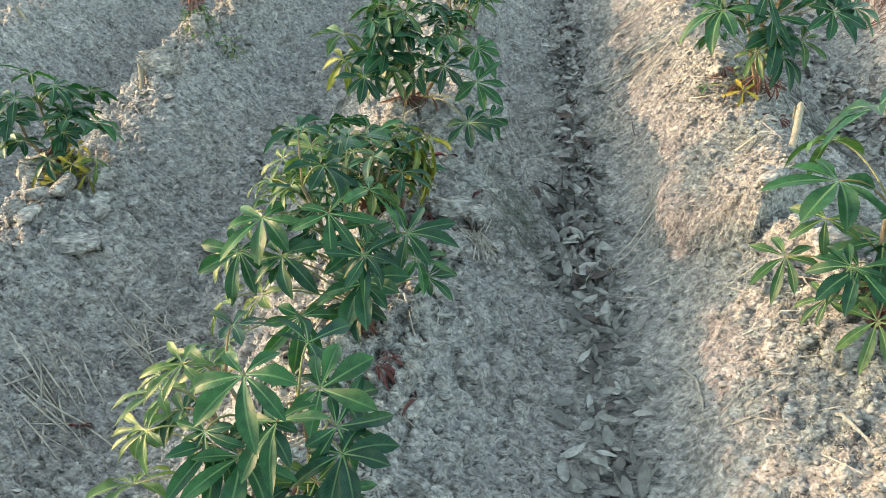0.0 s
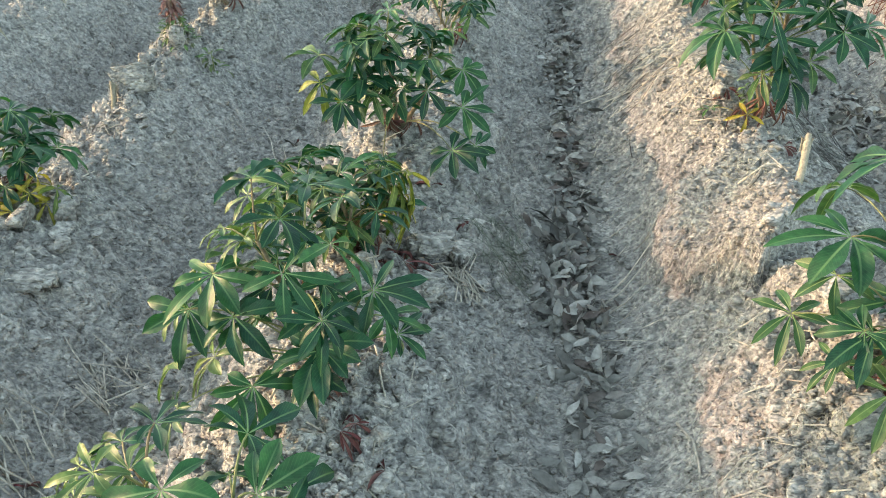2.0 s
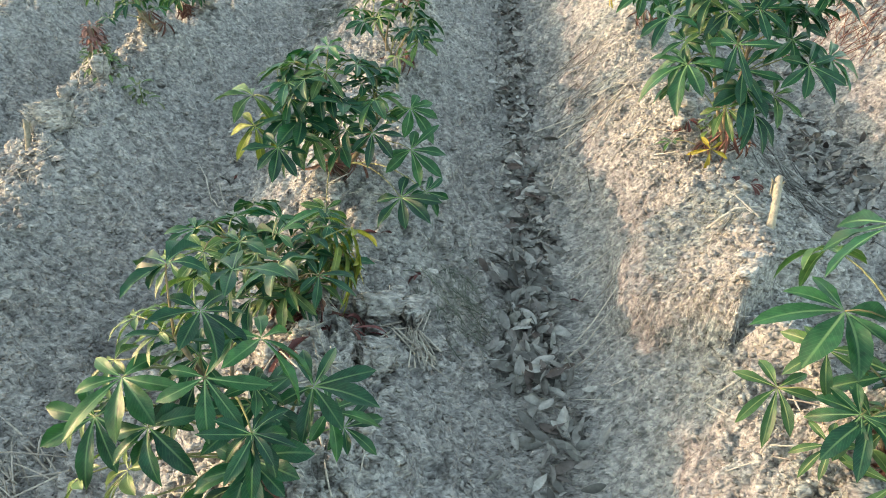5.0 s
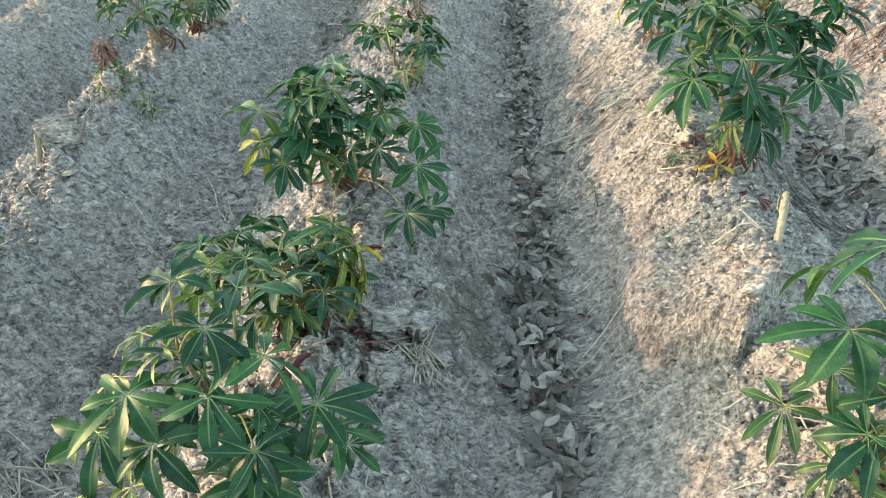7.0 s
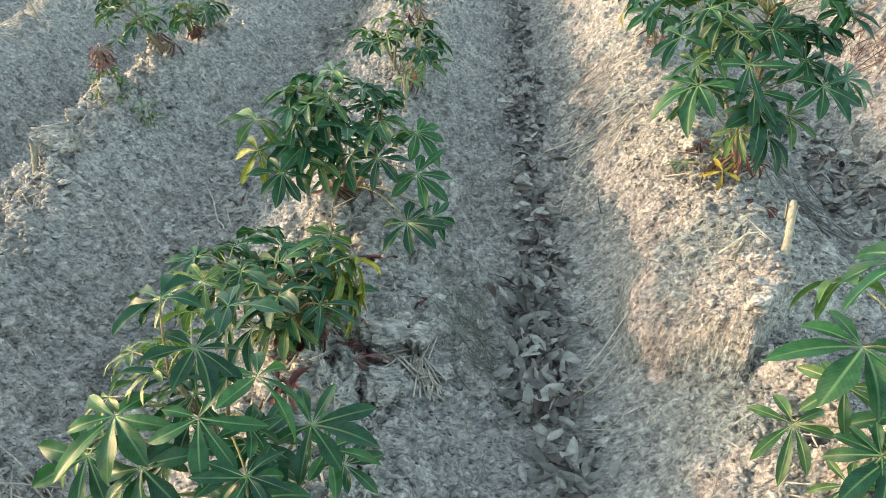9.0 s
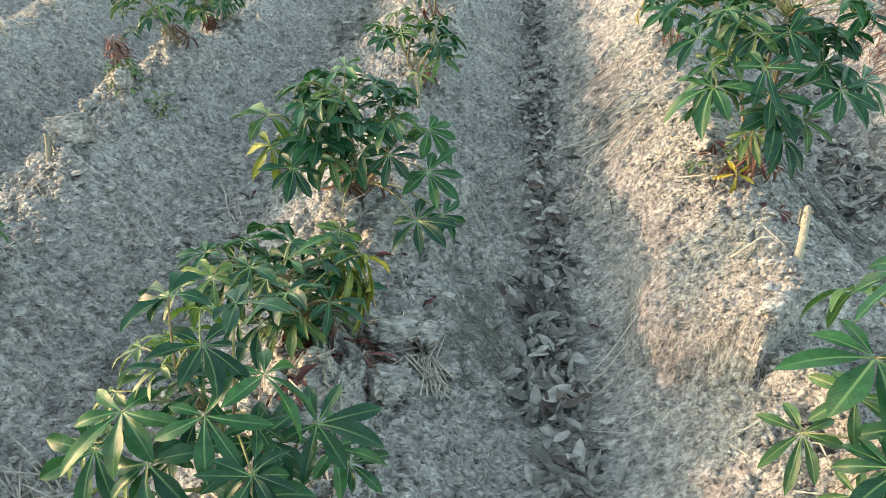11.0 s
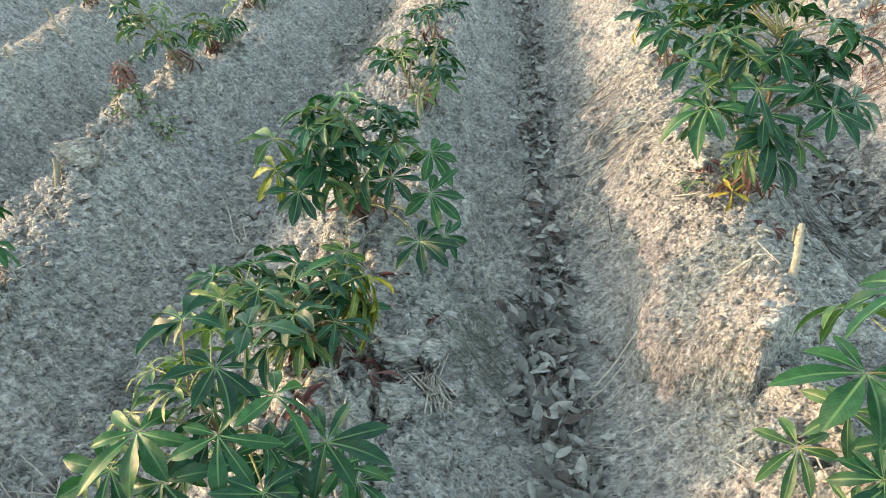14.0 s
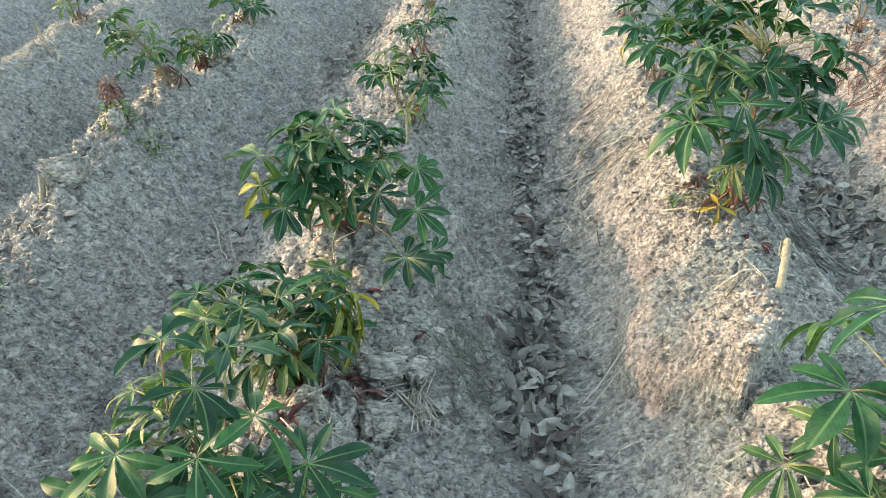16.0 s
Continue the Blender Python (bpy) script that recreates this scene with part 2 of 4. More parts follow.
def base_height(x, y):
    x, y = np.asarray(x, float), np.asarray(y, float)
    xs = x + 0.05 * layered(y * 0 + 3.3, y, 0.9, 2, 3)
    i = np.clip(np.searchsorted(RIDGE_X, xs), 1, len(RIDGE_X) - 1)
    kx, kz = np.array(RIDGE_X), np.array(RIDGE_Z)
    s = np.clip((xs - kx[i - 1]) / (kx[i] - kx[i - 1]), 0, 1)
    s = 0.5 - 0.5 * np.cos(np.pi * s)
    falls = (i - 1) % 2 == 0  # from a ridge into a furrow; the furrows have broad floors
    up = np.where(falls, 1 - s, s) ** 1.25
    low, top = np.where(falls, kz[i], kz[i - 1]), np.where(falls, kz[i - 1], kz[i])
    z = low + (top - low) * up
    z = z + 0.08 * layered(x * 0.8, y, 1.3, 3, 11) * ease(z, 0.1, 0.3)
    # a bank of firm soil on the ridge, and the hollow in front of it
    wx, wy = x + 0.03 * value_noise(x * 9, y * 9, 4), y + 0.03 * value_noise(x * 8, y * 8, 9)
    inside = np.minimum((wx - 0.455) * 0.857 + (wy - 2.06) * 0.514, wx - 0.42)
    bank = ease(inside, 0.0, 0.05) * (1 - ease(wx, 0.72, 0.95)) * (1 - ease(y, 2.2, 2.6))
    d = (wx - 0.65) * 0.85 - (wy - 1.77) * 0.53
    hollow = ease(d, -0.004, 0.018) * ease(wx, 0.61, 0.66 + 0.16 * (1 - ease(y, 1.70, 1.80))) * (1 - ease(x, 0.95, 1.1)) * ease(y, 1.44, 1.60) * (1 - ease(y, 1.97, 2.07))
    z = z + 0.10 * bank - 0.13 * hollow
    # heaps of crumbs round the stems
    for hx, hy, hz, hr in HEAPS:
        z = z + hz * np.clip(1 - np.hypot(wx - hx, wy - hy) / hr, 0, 1) ** 0.9
    return z * (1 - ease(np.hypot(x, y - 3), 14, 22))


def crumble(x, y):
    """How broken the soil is: 1 on the tops of the ridges, little on the flanks."""
    z = base_height(x, y)
    c = ease(z, 0.17, 0.32)
    c = np.where(np.asarray(x) > 0.35, np.maximum(c, 0.45 * ease(z, 0.06, 0.2)), c)
    return np.clip(c + 0.45 * ease(layered(x, y, 1.7, 3, 71), 0.05, 0.5), 0, 1)


def height(x, y):
    x, y = np.asarray(x, float), np.asarray(y, float)
    z, c = base_height(x, y), crumble(x, y)
    near = (1 - ease(np.hypot(x, y - 3), 6, 12)) * ease(y, -2.2, -0.8)
    wx, wy = x + 0.02 * value_noise(x * 14, y * 14, 21), y + 0.02 * value_noise(x * 14, y * 14, 22)
    smooth_floor = 1 - 0.6 * (1 - ease(np.abs(x - 0.27), 0.12, 0.3)) * (1 - ease(y, 2.3, 3.2))
    firm = 1 - 0.45 * ease(x, 0.35, 0.5) * (1 - ease(x, 0.95, 1.2)) * ease(y, 1.5, 1.75)
    # clumps with creases between them, longer down the slope than across it
    clumps = 0.052 * np.abs(layered(wx * 0.7, wy * 1.35, 8.5, 3, 31, 0.5)) + 0.040 * np.abs(layered(wx * 0.7, wy * 1.35, 21, 3, 41, 0.6))
    z = z + near * (0.030 * layered(wx * 0.8, wy * 1.2, 5, 2, 31) + smooth_floor * firm * (clumps - 0.02))
    z = z + near * smooth_floor * 0.05 * lumps(wx * 0.8, wy * 1.1, 0.24, 23, 0.45, 0.9)
    z = z + near * (1 - firm) * 0.034 * layered(wx * 0.5, wy, 34, 3, 61, 0.6)
    flaky = np.abs(layered(wx, wy * 1.2, 15, 3, 81, 0.7))
    z = z + near * c * firm * (0.028 * lumps(wx, wy, 0.080, 3, 0.5) + 0.015 * lumps(wy, wx, 0.038, 5, 0.6) - 0.020 * (1 - ease(flaky, 0.0, 0.16)) + 0.020 * layered(wx, wy, 42, 2, 91, 0.8))
    z = z + near * (1 - c) * smooth_floor * (0.038 * lumps(wx * 0.8, wy * 1.25, 0.075, 9, 0.5) + 0.030 * lumps(wx * 0.85, wy * 1.2, 0.040, 13, 0.6) + 0.013 * lumps(wx, wy, 0.021, 17, 0.5))
    return z


def ground_z(x, y):
    return float(height(np.array([x]), np.array([y]))[0])


def spaced(bands, outer):
    """Even steps inside each band, then ever wider ones out to the horizon."""
    inside = np.concatenate([np.arange(lo, hi - step / 2, step) for lo, hi, step in bands] + [[bands[-1][1]]])
    ends = []
    for step in (bands[0][2], bands[-1][2]):
        ends.append(np.cumsum(step * 1.11 ** np.arange(1, 2 + int(math.log(outer * 0.11 / step) / math.log(1.11)))))
    return np.concatenate([(inside[0] - ends[0])[::-1], inside, inside[-1] + ends[1]])


def grid_mesh(name, xs, ys):
    gx, gy = np.meshgrid(xs, ys)
    gz = height(gx, gy)
    nx, ny = len(xs), len(ys)
    me = bpy.data.meshes.new(name)
    co = np.stack([gx, gy, gz], -1).reshape(-1, 3).astype(np.float32)
    idx = np.arange(nx * ny).reshape(ny, nx)
    quads = np.stack([idx[:-1, :-1], idx[:-1, 1:], idx[1:, 1:], idx[1:, :-1]], -1).reshape(-1, 4)
    me.vertices.add(len(co))
    me.vertices.foreach_set("co", co.ravel())
    me.loops.add(quads.size)
    me.loops.foreach_set("vertex_index", quads.ravel().astype(np.int32))
    me.polygons.add(len(quads))
    me.polygons.foreach_set("loop_start", np.arange(0, quads.size, 4, dtype=np.int32))
    me.update(calc_edges=True)
    me.polygons.foreach_set("use_smooth", np.ones(len(quads), bool))
    return me


rows_y = spaced([(-2.0, 0.7, 0.03), (0.7, 3.2, 0.007), (3.2, 5.2, 0.010), (5.2, 7.6, 0.014)], 1500)
cols_x = spaced([(-3.2, -1.95, 0.011), (-1.95, 1.25, 0.007), (1.25, 2.3, 0.010)], 1500)
ground_mesh = grid_mesh("ground", cols_x, rows_y)
ground_mesh.materials.append(SOIL)
ground = tagged(new("ground", ground_mesh), "dry grey-tan soil thrown up into long planting ridges", "ground", kind="structure")


# ---- small builders ----
rng = random.Random(11)


def mesh_from(name, verts, faces, mat, uvs=None, smooth=True):
    me = bpy.data.meshes.new(name)
    me.from_pydata([tuple(v) for v in verts], [], faces)
    if uvs is not None:
        layer = me.uv_layers.new(name="leaf")
        for loop in me.loops:
            layer.data[loop.index].uv = uvs[loop.vertex_index]
    me.materials.append(mat)
    for p in me.polygons:
        p.use_smooth = smooth
    me.update()
    return me


def part(name, me, parent, label="", m=None):
    ob = new(name, me)
    ob.parent = parent
    if m is not None:
        ob.matrix_basis = m
    return tagged(ob, label)


def thing(name, place, label, category, group="", kind=""):
    ob = new(name)
    ob.location = place
    ob.empty_display_size = 0.05
    return tagged(ob, label, category, group, kind)


def tube(points, radii, sides=6, verts=None, faces=None):
    """A bent, tapered tube through the points, closed at both ends."""
    verts, faces = ([] if verts is None else verts), ([] if faces is None else faces)
    start = len(verts)
    pts = [Vector(p) for p in points]
    for i, p in enumerate(pts):
        d = (pts[min(i + 1, len(pts) - 1)] - pts[max(i - 1, 0)]).normalized()
        u = d.cross(Vector((0.31, 0.95, 0.11))).normalized()
        w = d.cross(u)
        for k in range(sides):
            a = 2 * math.pi * k / sides
            verts.append(p + (u * math.cos(a) + w * math.sin(a)) * radii[i])
    for i in range(len(pts) - 1):
        for k in range(sides):
            a, b = start + i * sides + k, start + i * sides + (k + 1) % sides
            faces.append((a, b, b + sides, a + sides))
    faces.append(tuple(start + k for k in reversed(range(sides))))
    faces.append(tuple(start + (len(pts) - 1) * sides + k for k in range(sides)))
    return verts, faces


def leaflet(verts, faces, uvs, angle, length, width, droop, fold, twist=0.0, rows=7, start=0.0, hang=0.0, sway=0.0, wave=0.0, phase=0.0):
    """One lance-shaped leaflet from the hub outwards, in the plane z = 0, folded along its rib and drooping to its tip."""
    first = len(verts)
    ca, sa = math.cos(angle), math.sin(angle)
    for i in range(rows + 1):
        s = i / rows
        half = width * (math.sin(math.pi * min(1.0, s ** 1.25)) ** 0.85 * (0.62 + 0.5 * s) + 0.02 * (1 - s))
        if i == rows:
            half = 0.0012
        r = start + length * (s - 0.12 * droop * s * s)
        z = length * (0.10 * math.sin(math.pi * s * 0.8) * (1 - droop) - droop * s * s * 0.75) - hang * r
        for k, u in enumerate((-1, -0.5, 0, 0.5, 1)):
            off = half * u
            zz = z + abs(off) * fold + off * twist * s + wave * half * abs(u) * math.sin(11 * s + phase + 1.7 * u)
            across = off + sway * length * s * s
            verts.append(Vector((sa * r + ca * across, ca * r - sa * across, zz)))
            uvs.append((0.5 + 0.5 * u * (half / width if width else 1), s))
    for i in range(rows):
        for k in range(4):
            a = first + i * 5 + k
            faces.append((a, a + 1, a + 6, a + 5))


def palmate_mesh(name, mat, seed, count=7, droop=0.3, slim=0.158, fold=0.45, spread=128, rough=0.14):
    """A hand-shaped leaf one unit long, hub at the origin, middle leaflet along +y."""
    r = random.Random(seed)
    verts, faces, uvs = [], [], []
    for i in range(count):
        q = 2 * i / (count - 1) - 1
        angle = radians(q * spread + r.uniform(-15, 15))
        length = (1 - 0.42 * abs(q) ** 1.7) * r.uniform(1 - rough, 1 + rough)
        leaflet(verts, faces, uvs, angle, length, slim * (1 - 0.25 * abs(q)) * r.uniform(0.82, 1.16), droop * r.uniform(0.3, 2.0), fold * r.uniform(0.5, 1.5), r.uniform(-0.75, 0.75), 7, 0.015, r.uniform(-0.12, 0.2), r.uniform(-0.14, 0.14), r.uniform(0.1, 0.35), r.uniform(0, 6))
    return mesh_from(name, verts, faces, mat, uvs)


LEAVES = {
    "green": [palmate_mesh("leaf", GREEN, 100 + i, 7 if i % 3 else 6, 0.05 + 0.06 * (i % 6), 0.138 + 0.012 * (i % 4), 0.45, 124, 0.19) for i in range(18)],
    "pale_lit": [palmate_mesh("leaf", PALE_LIT, 200 + i, 6 + i % 2, 0.25 + 0.1 * (i % 3), 0.135) for i in range(5)],
    "fading": [palmate_mesh("leaf", LIME, 350 + i, 6, 0.35 + 0.15 * i, 0.125) for i in range(4)],
    "yellow": [palmate_mesh("leaf", YELLOW, 300 + i, 5, 0.35 + 0.15 * i, 0.12) for i in range(3)],
    "fallen": [palmate_mesh("withered_leaf", FALLEN_RED, 450 + i, 5, 0.7, 0.07, 1.4, 60, 0.3) for i in range(4)],
    "withered": [palmate_mesh("withered_leaf", WITHERED, 400 + i, 5, 0.9, 0.06, 1.6, 60, 0.3) for i in range(4)],
}


def leaf_pose(hub, heading, tilt, size, roll=0.0):
    return Matrix.Translation(hub) @ pose(0, 0, 0, 0, 0, math.degrees(heading) - 90) @ pose(0, 0, 0, -tilt, roll, 0) @ Matrix.Scale(size, 4)


def cassava(base, stems, leaves, label, group="cassava plants on the ridges", fill=0, fill_box=None, withered=0, seed=0, stem_r=0.0065, low=0.25, fill_size=1.0):
    """A cassava plant. stems: tops of its stems, from the base's foot. leaves: (x, y, z of the hub, length, kind, and for some the heading in degrees). fill: further small leaves inside the crown."""
    r = random.Random(1000 + seed)
    bx, by = base
    foot = Vector((bx, by, ground_z(bx, by) - 0.01))
    plant = thing("cassava_plant", foot, label, "plant", group)
    lines = []
    for top in stems:
        top = Vector(top)
        start = foot + Vector((r.uniform(-0.015, 0.015), r.uniform(-0.015, 0.015), -0.02))
        bend = Vector((r.uniform(-0.03, 0.03), r.uniform(-0.03, 0.03), 0))
        pts = [start.lerp(top, s) + bend * math.sin(math.pi * s) for s in (0, 0.2, 0.4, 0.6, 0.8, 1.0)]
        lines.append(pts)
        v, f = tube([p - foot for p in pts], [stem_r * (1.1 - 0.6 * i / 5) * (1.12 if i % 2 else 1.0) for i in range(6)], 7)
        part("stem", mesh_from("stem", v, f, BARK), plant, "woody tan stem with leaf scars")
    todo = [(Vector((x, y, z)), size, kind, *turn) for x, y, z, size, kind, *turn in leaves]
    if fill:
        (x0, x1), (y0, y1), (z0, z1) = fill_box
        for i in range(fill):
            todo.append((Vector((r.uniform(x0, x1), r.uniform(y0, y1), r.uniform(z0, z1))), r.uniform(0.07, 0.115) * fill_size, "pale_lit" if r.random() < 0.15 else "green"))
    for i, (hub, size, kind, *turn) in enumerate(todo):
        pts = min(lines, key=lambda ps: min((p - hub).length for p in ps))
        lo, hi = pts[1], pts[-1]
        s = min(1.0, max(low, (hub.z - 0.03 - lo.z) / max(0.05, hi.z - lo.z)))
        k = min(4.999, s * 5)
        root = pts[int(k)].lerp(pts[int(k) + 1], k - int(k))
        out = hub - root
        flat = math.hypot(out.x, out.y)
        heading = math.atan2(out.y, out.x) + r.uniform(-0.15, 0.15) if flat > 0.02 else r.uniform(0, 6.28)
        if turn:
            heading = radians(turn[0])
        slope = 10 + min(24, flat * 100) + r.uniform(-20, 20)
        if kind in ("yellow", "fading"):
            slope += 25
        me = LEAVES[kind][r.randrange(len(LEAVES[kind]))]
        leaf = part("leaf", me, plant, {"yellow": "yellowed leaf", "pale_lit": "pale leaf with sunlight put into its colour", "fading": "yellow-green fading leaf"}.get(kind, ""), leaf_pose(hub - foot, heading, slope, size, r.uniform(-24, 24)))
        mid = root.lerp(hub, 0.55) + Vector((0, 0, 0.03 + 0.12 * flat))
        curve = [(root - foot) * (1 - q) ** 2 + (mid - foot) * 2 * q * (1 - q) + (hub - foot) * q * q for q in (0, 0.2, 0.4, 0.6, 0.8, 1)]
        inv = leaf.matrix_basis.inverted()
        v, f = tube([inv @ p for p in curve], [(0.0026 - 0.0011 * q / 5) / size for q in range(6)], 5)
        part("petiole", mesh_from("petiole", v, f, PETIOLE), leaf, "thin reddish-yellow leaf stalk")
    for i in range(withered):
        a = r.uniform(0, 6.28)
        at = Vector((math.cos(a) * r.uniform(0.01, 0.07), math.sin(a) * r.uniform(0.01, 0.07), r.uniform(0.03, 0.10)))
        part("withered_leaf", LEAVES["withered"][i % 4], plant, "curled reddish-brown dead leaf", leaf_pose(at, a, r.uniform(55, 80), r.uniform(0.07, 0.11), r.uniform(-30, 30)))
    return plant


# ---- the plants ----
# Y: the paler leaves, many set on the sunward sides of the crowns
G, Y, D, F = "green", "pale_lit", "yellow", "fading"
cassava((-0.40, 0.76), [(-0.34, 0.72, 0.66), (-0.44, 0.70, 0.72), (-0.50, 0.72, 0.64)], [
    (-0.301, 0.728, 0.690, 0.107, G, -2), (-0.389, 0.662, 0.774, 0.107, G, -81), (-0.493, 0.685, 0.765, 0.073, Y, -130), (-0.442, 0.763, 0.778, 0.082, G, 27),
    (-0.351, 0.836, 0.686, 0.099, G, 70), (-0.447, 0.634, 0.652, 0.099, G, -60), (-0.270, 0.689, 0.649, 0.103, G, -20), (-0.548, 0.694, 0.695, 0.086, Y),
    (-0.256, 0.658, 0.624, 0.103, G, -59), (-0.655, 0.693, 0.455, 0.120, Y, 121), (-0.36, 0.57, 0.60, 0.099, G), (-0.30, 0.60, 0.56, 0.095, G), (-0.47, 0.72, 0.73, 0.069, Y), (-0.62, 0.80, 0.62, 0.085, Y), (-0.60, 0.70, 0.59, 0.085, Y), (-0.66, 0.77, 0.51, 0.08, Y),
], "young cassava plant with dark green hand-shaped leaves on a ridge", fill=12, fill_box=((-0.58, -0.28), (0.60, 0.88), (0.52, 0.70)), withered=4, seed=1)
cassava((-0.37, 1.26), [(-0.38, 1.27, 0.72), (-0.47, 1.26, 0.74), (-0.29, 1.26, 0.58)], [
    (-0.481, 1.313, 0.848, 0.105, G, 143), (-0.377, 1.325, 0.831, 0.110, G, 11), (-0.422, 1.272, 0.786, 0.105, G, -61), (-0.326, 1.263, 0.740, 0.115, G, -20),
    (-0.250, 1.265, 0.632, 0.115, G, -21), (-0.340, 1.205, 0.645, 0.120, G, -35), (-0.327, 1.131, 0.597, 0.120, G, -70), (-0.393, 1.175, 0.732, 0.115, G, -70),
    (-0.500, 1.160, 0.630, 0.110, G, -89), (-0.550, 1.210, 0.690, 0.118, G, -90), (-0.500, 1.27, 0.735, 0.085, Y), (-0.612, 1.197, 0.608, 0.110, G, -94),
    (-0.442, 1.062, 0.550, 0.110, G, -70), (-0.468, 1.265, 0.723, 0.090, G), (-0.236, 1.287, 0.549, 0.100, G), (-0.217, 1.317, 0.475, 0.085, G),
    (-0.560, 1.160, 0.520, 0.100, Y), (-0.480, 1.200, 0.60, 0.085, G),
    (-0.600, 1.280, 0.660, 0.090, Y), (-0.640, 1.150, 0.510, 0.085, Y), (-0.570, 1.340, 0.710, 0.085, Y), (-0.660, 1.250, 0.560, 0.090, Y),
    (-0.620, 1.080, 0.450, 0.085, G), (-0.550, 1.430, 0.660, 0.085, Y), (-0.520, 1.480, 0.690, 0.080, Y), (-0.610, 1.500, 0.590, 0.085, Y), (-0.650, 1.330, 0.520, 0.080, G),
], "bushy cassava plant with dark green leaves, sunlit on one side", fill=11, fill_box=((-0.56, -0.30), (1.10, 1.36), (0.52, 0.70)), withered=5, seed=2)
cassava((-0.42, 1.80), [(-0.46, 1.74, 0.60), (-0.40, 1.70, 0.55), (-0.56, 1.78, 0.58)], [
    (-0.390, 1.940, 0.470, 0.105, Y), (-0.401, 1.628, 0.621, 0.110, G), (-0.553, 1.832, 0.611, 0.095, G), (-0.623, 1.761, 0.621, 0.085, G),
    (-0.414, 1.712, 0.494, 0.105, Y), (-0.50, 1.70, 0.63, 0.10, G), (-0.57, 1.66, 0.63, 0.09, Y), (-0.44, 1.78, 0.60, 0.10, G), (-0.33, 1.82, 0.50, 0.085, Y),
    (-0.66, 1.68, 0.58, 0.085, Y), (-0.34, 1.72, 0.53, 0.09, G), (-0.31, 1.84, 0.47, 0.11, F), (-0.315, 1.83, 0.546, 0.115, F), (-0.285, 1.85, 0.575, 0.11, F), (-0.36, 1.86, 0.57, 0.09, Y), (-0.34, 1.93, 0.50, 0.10, Y), (-0.31, 1.88, 0.49, 0.09, F), (-0.35, 1.88, 0.45, 0.09, F), (-0.27, 1.86, 0.50, 0.10, F), (-0.33, 1.95, 0.42, 0.08, D),
], "cassava plant with yellowing lower leaves on the ridge", fill=36, fill_box=((-0.62, -0.32), (1.70, 1.96), (0.42, 0.61)), withered=9, seed=3)
cassava((-0.42, 2.42), [(-0.42, 2.34, 0.72), (-0.54, 2.30, 0.66), (-0.28, 2.34, 0.64)], [
    (-0.631, 2.328, 0.705, 0.135, Y, -131), (-0.617, 2.264, 0.641, 0.12, F, -85), (-0.480, 2.260, 0.664, 0.125, G, -74), (-0.538, 2.196, 0.611, 0.110, G, -87),
    (-0.358, 2.251, 0.721, 0.120, G), (-0.519, 2.310, 0.749, 0.100, G), (-0.405, 2.350, 0.844, 0.105, G), (-0.330, 2.350, 0.795, 0.115, G),
    (-0.189, 2.405, 0.643, 0.105, G, -54), (-0.179, 2.291, 0.565, 0.125, G, -49), (-0.199, 2.183, 0.468, 0.125, G, -55), (-0.418, 2.182, 0.423, 0.100, Y),
    (-0.430, 2.310, 0.744, 0.105, G), (-0.281, 2.396, 0.767, 0.110, G), (-0.56, 2.36, 0.77, 0.085, Y), (-0.46, 2.40, 0.80, 0.09, G), (-0.13, 2.20, 0.48, 0.085, G),
], "dense cassava plant with dark green leaves and pale lower leaves", fill=32, fill_box=((-0.54, -0.27), (2.26, 2.44), (0.58, 0.80)), withered=6, seed=4, stem_r=0.009)
cassava((0.83, 1.36), [(0.76, 1.38, 0.78), (0.84, 1.33, 0.70)], [
    (0.665, 1.400, 0.732, 0.150, G, -134), (0.620, 1.445, 0.500, 0.110, Y, -114), (0.672, 1.420, 0.625, 0.110, Y, -124), (0.720, 1.304, 0.575, 0.135, G, -140),
    (0.715, 1.439, 0.888, 0.155, G), (0.70, 1.58, 0.74, 0.12, Y), (0.86, 1.46, 0.86, 0.14, G), (0.90, 1.28, 0.70, 0.13, G), (0.75, 1.22, 0.50, 0.11, Y),
    (0.69, 1.33, 0.47, 0.08, Y), (0.96, 1.40, 0.76, 0.13, G),
], "tall cassava plant with large pale-veined leaves on the ridge", withered=10, seed=5, fill=11, fill_size=1.3, fill_box=((0.68, 0.92), (1.24, 1.52), (0.46, 0.86)))
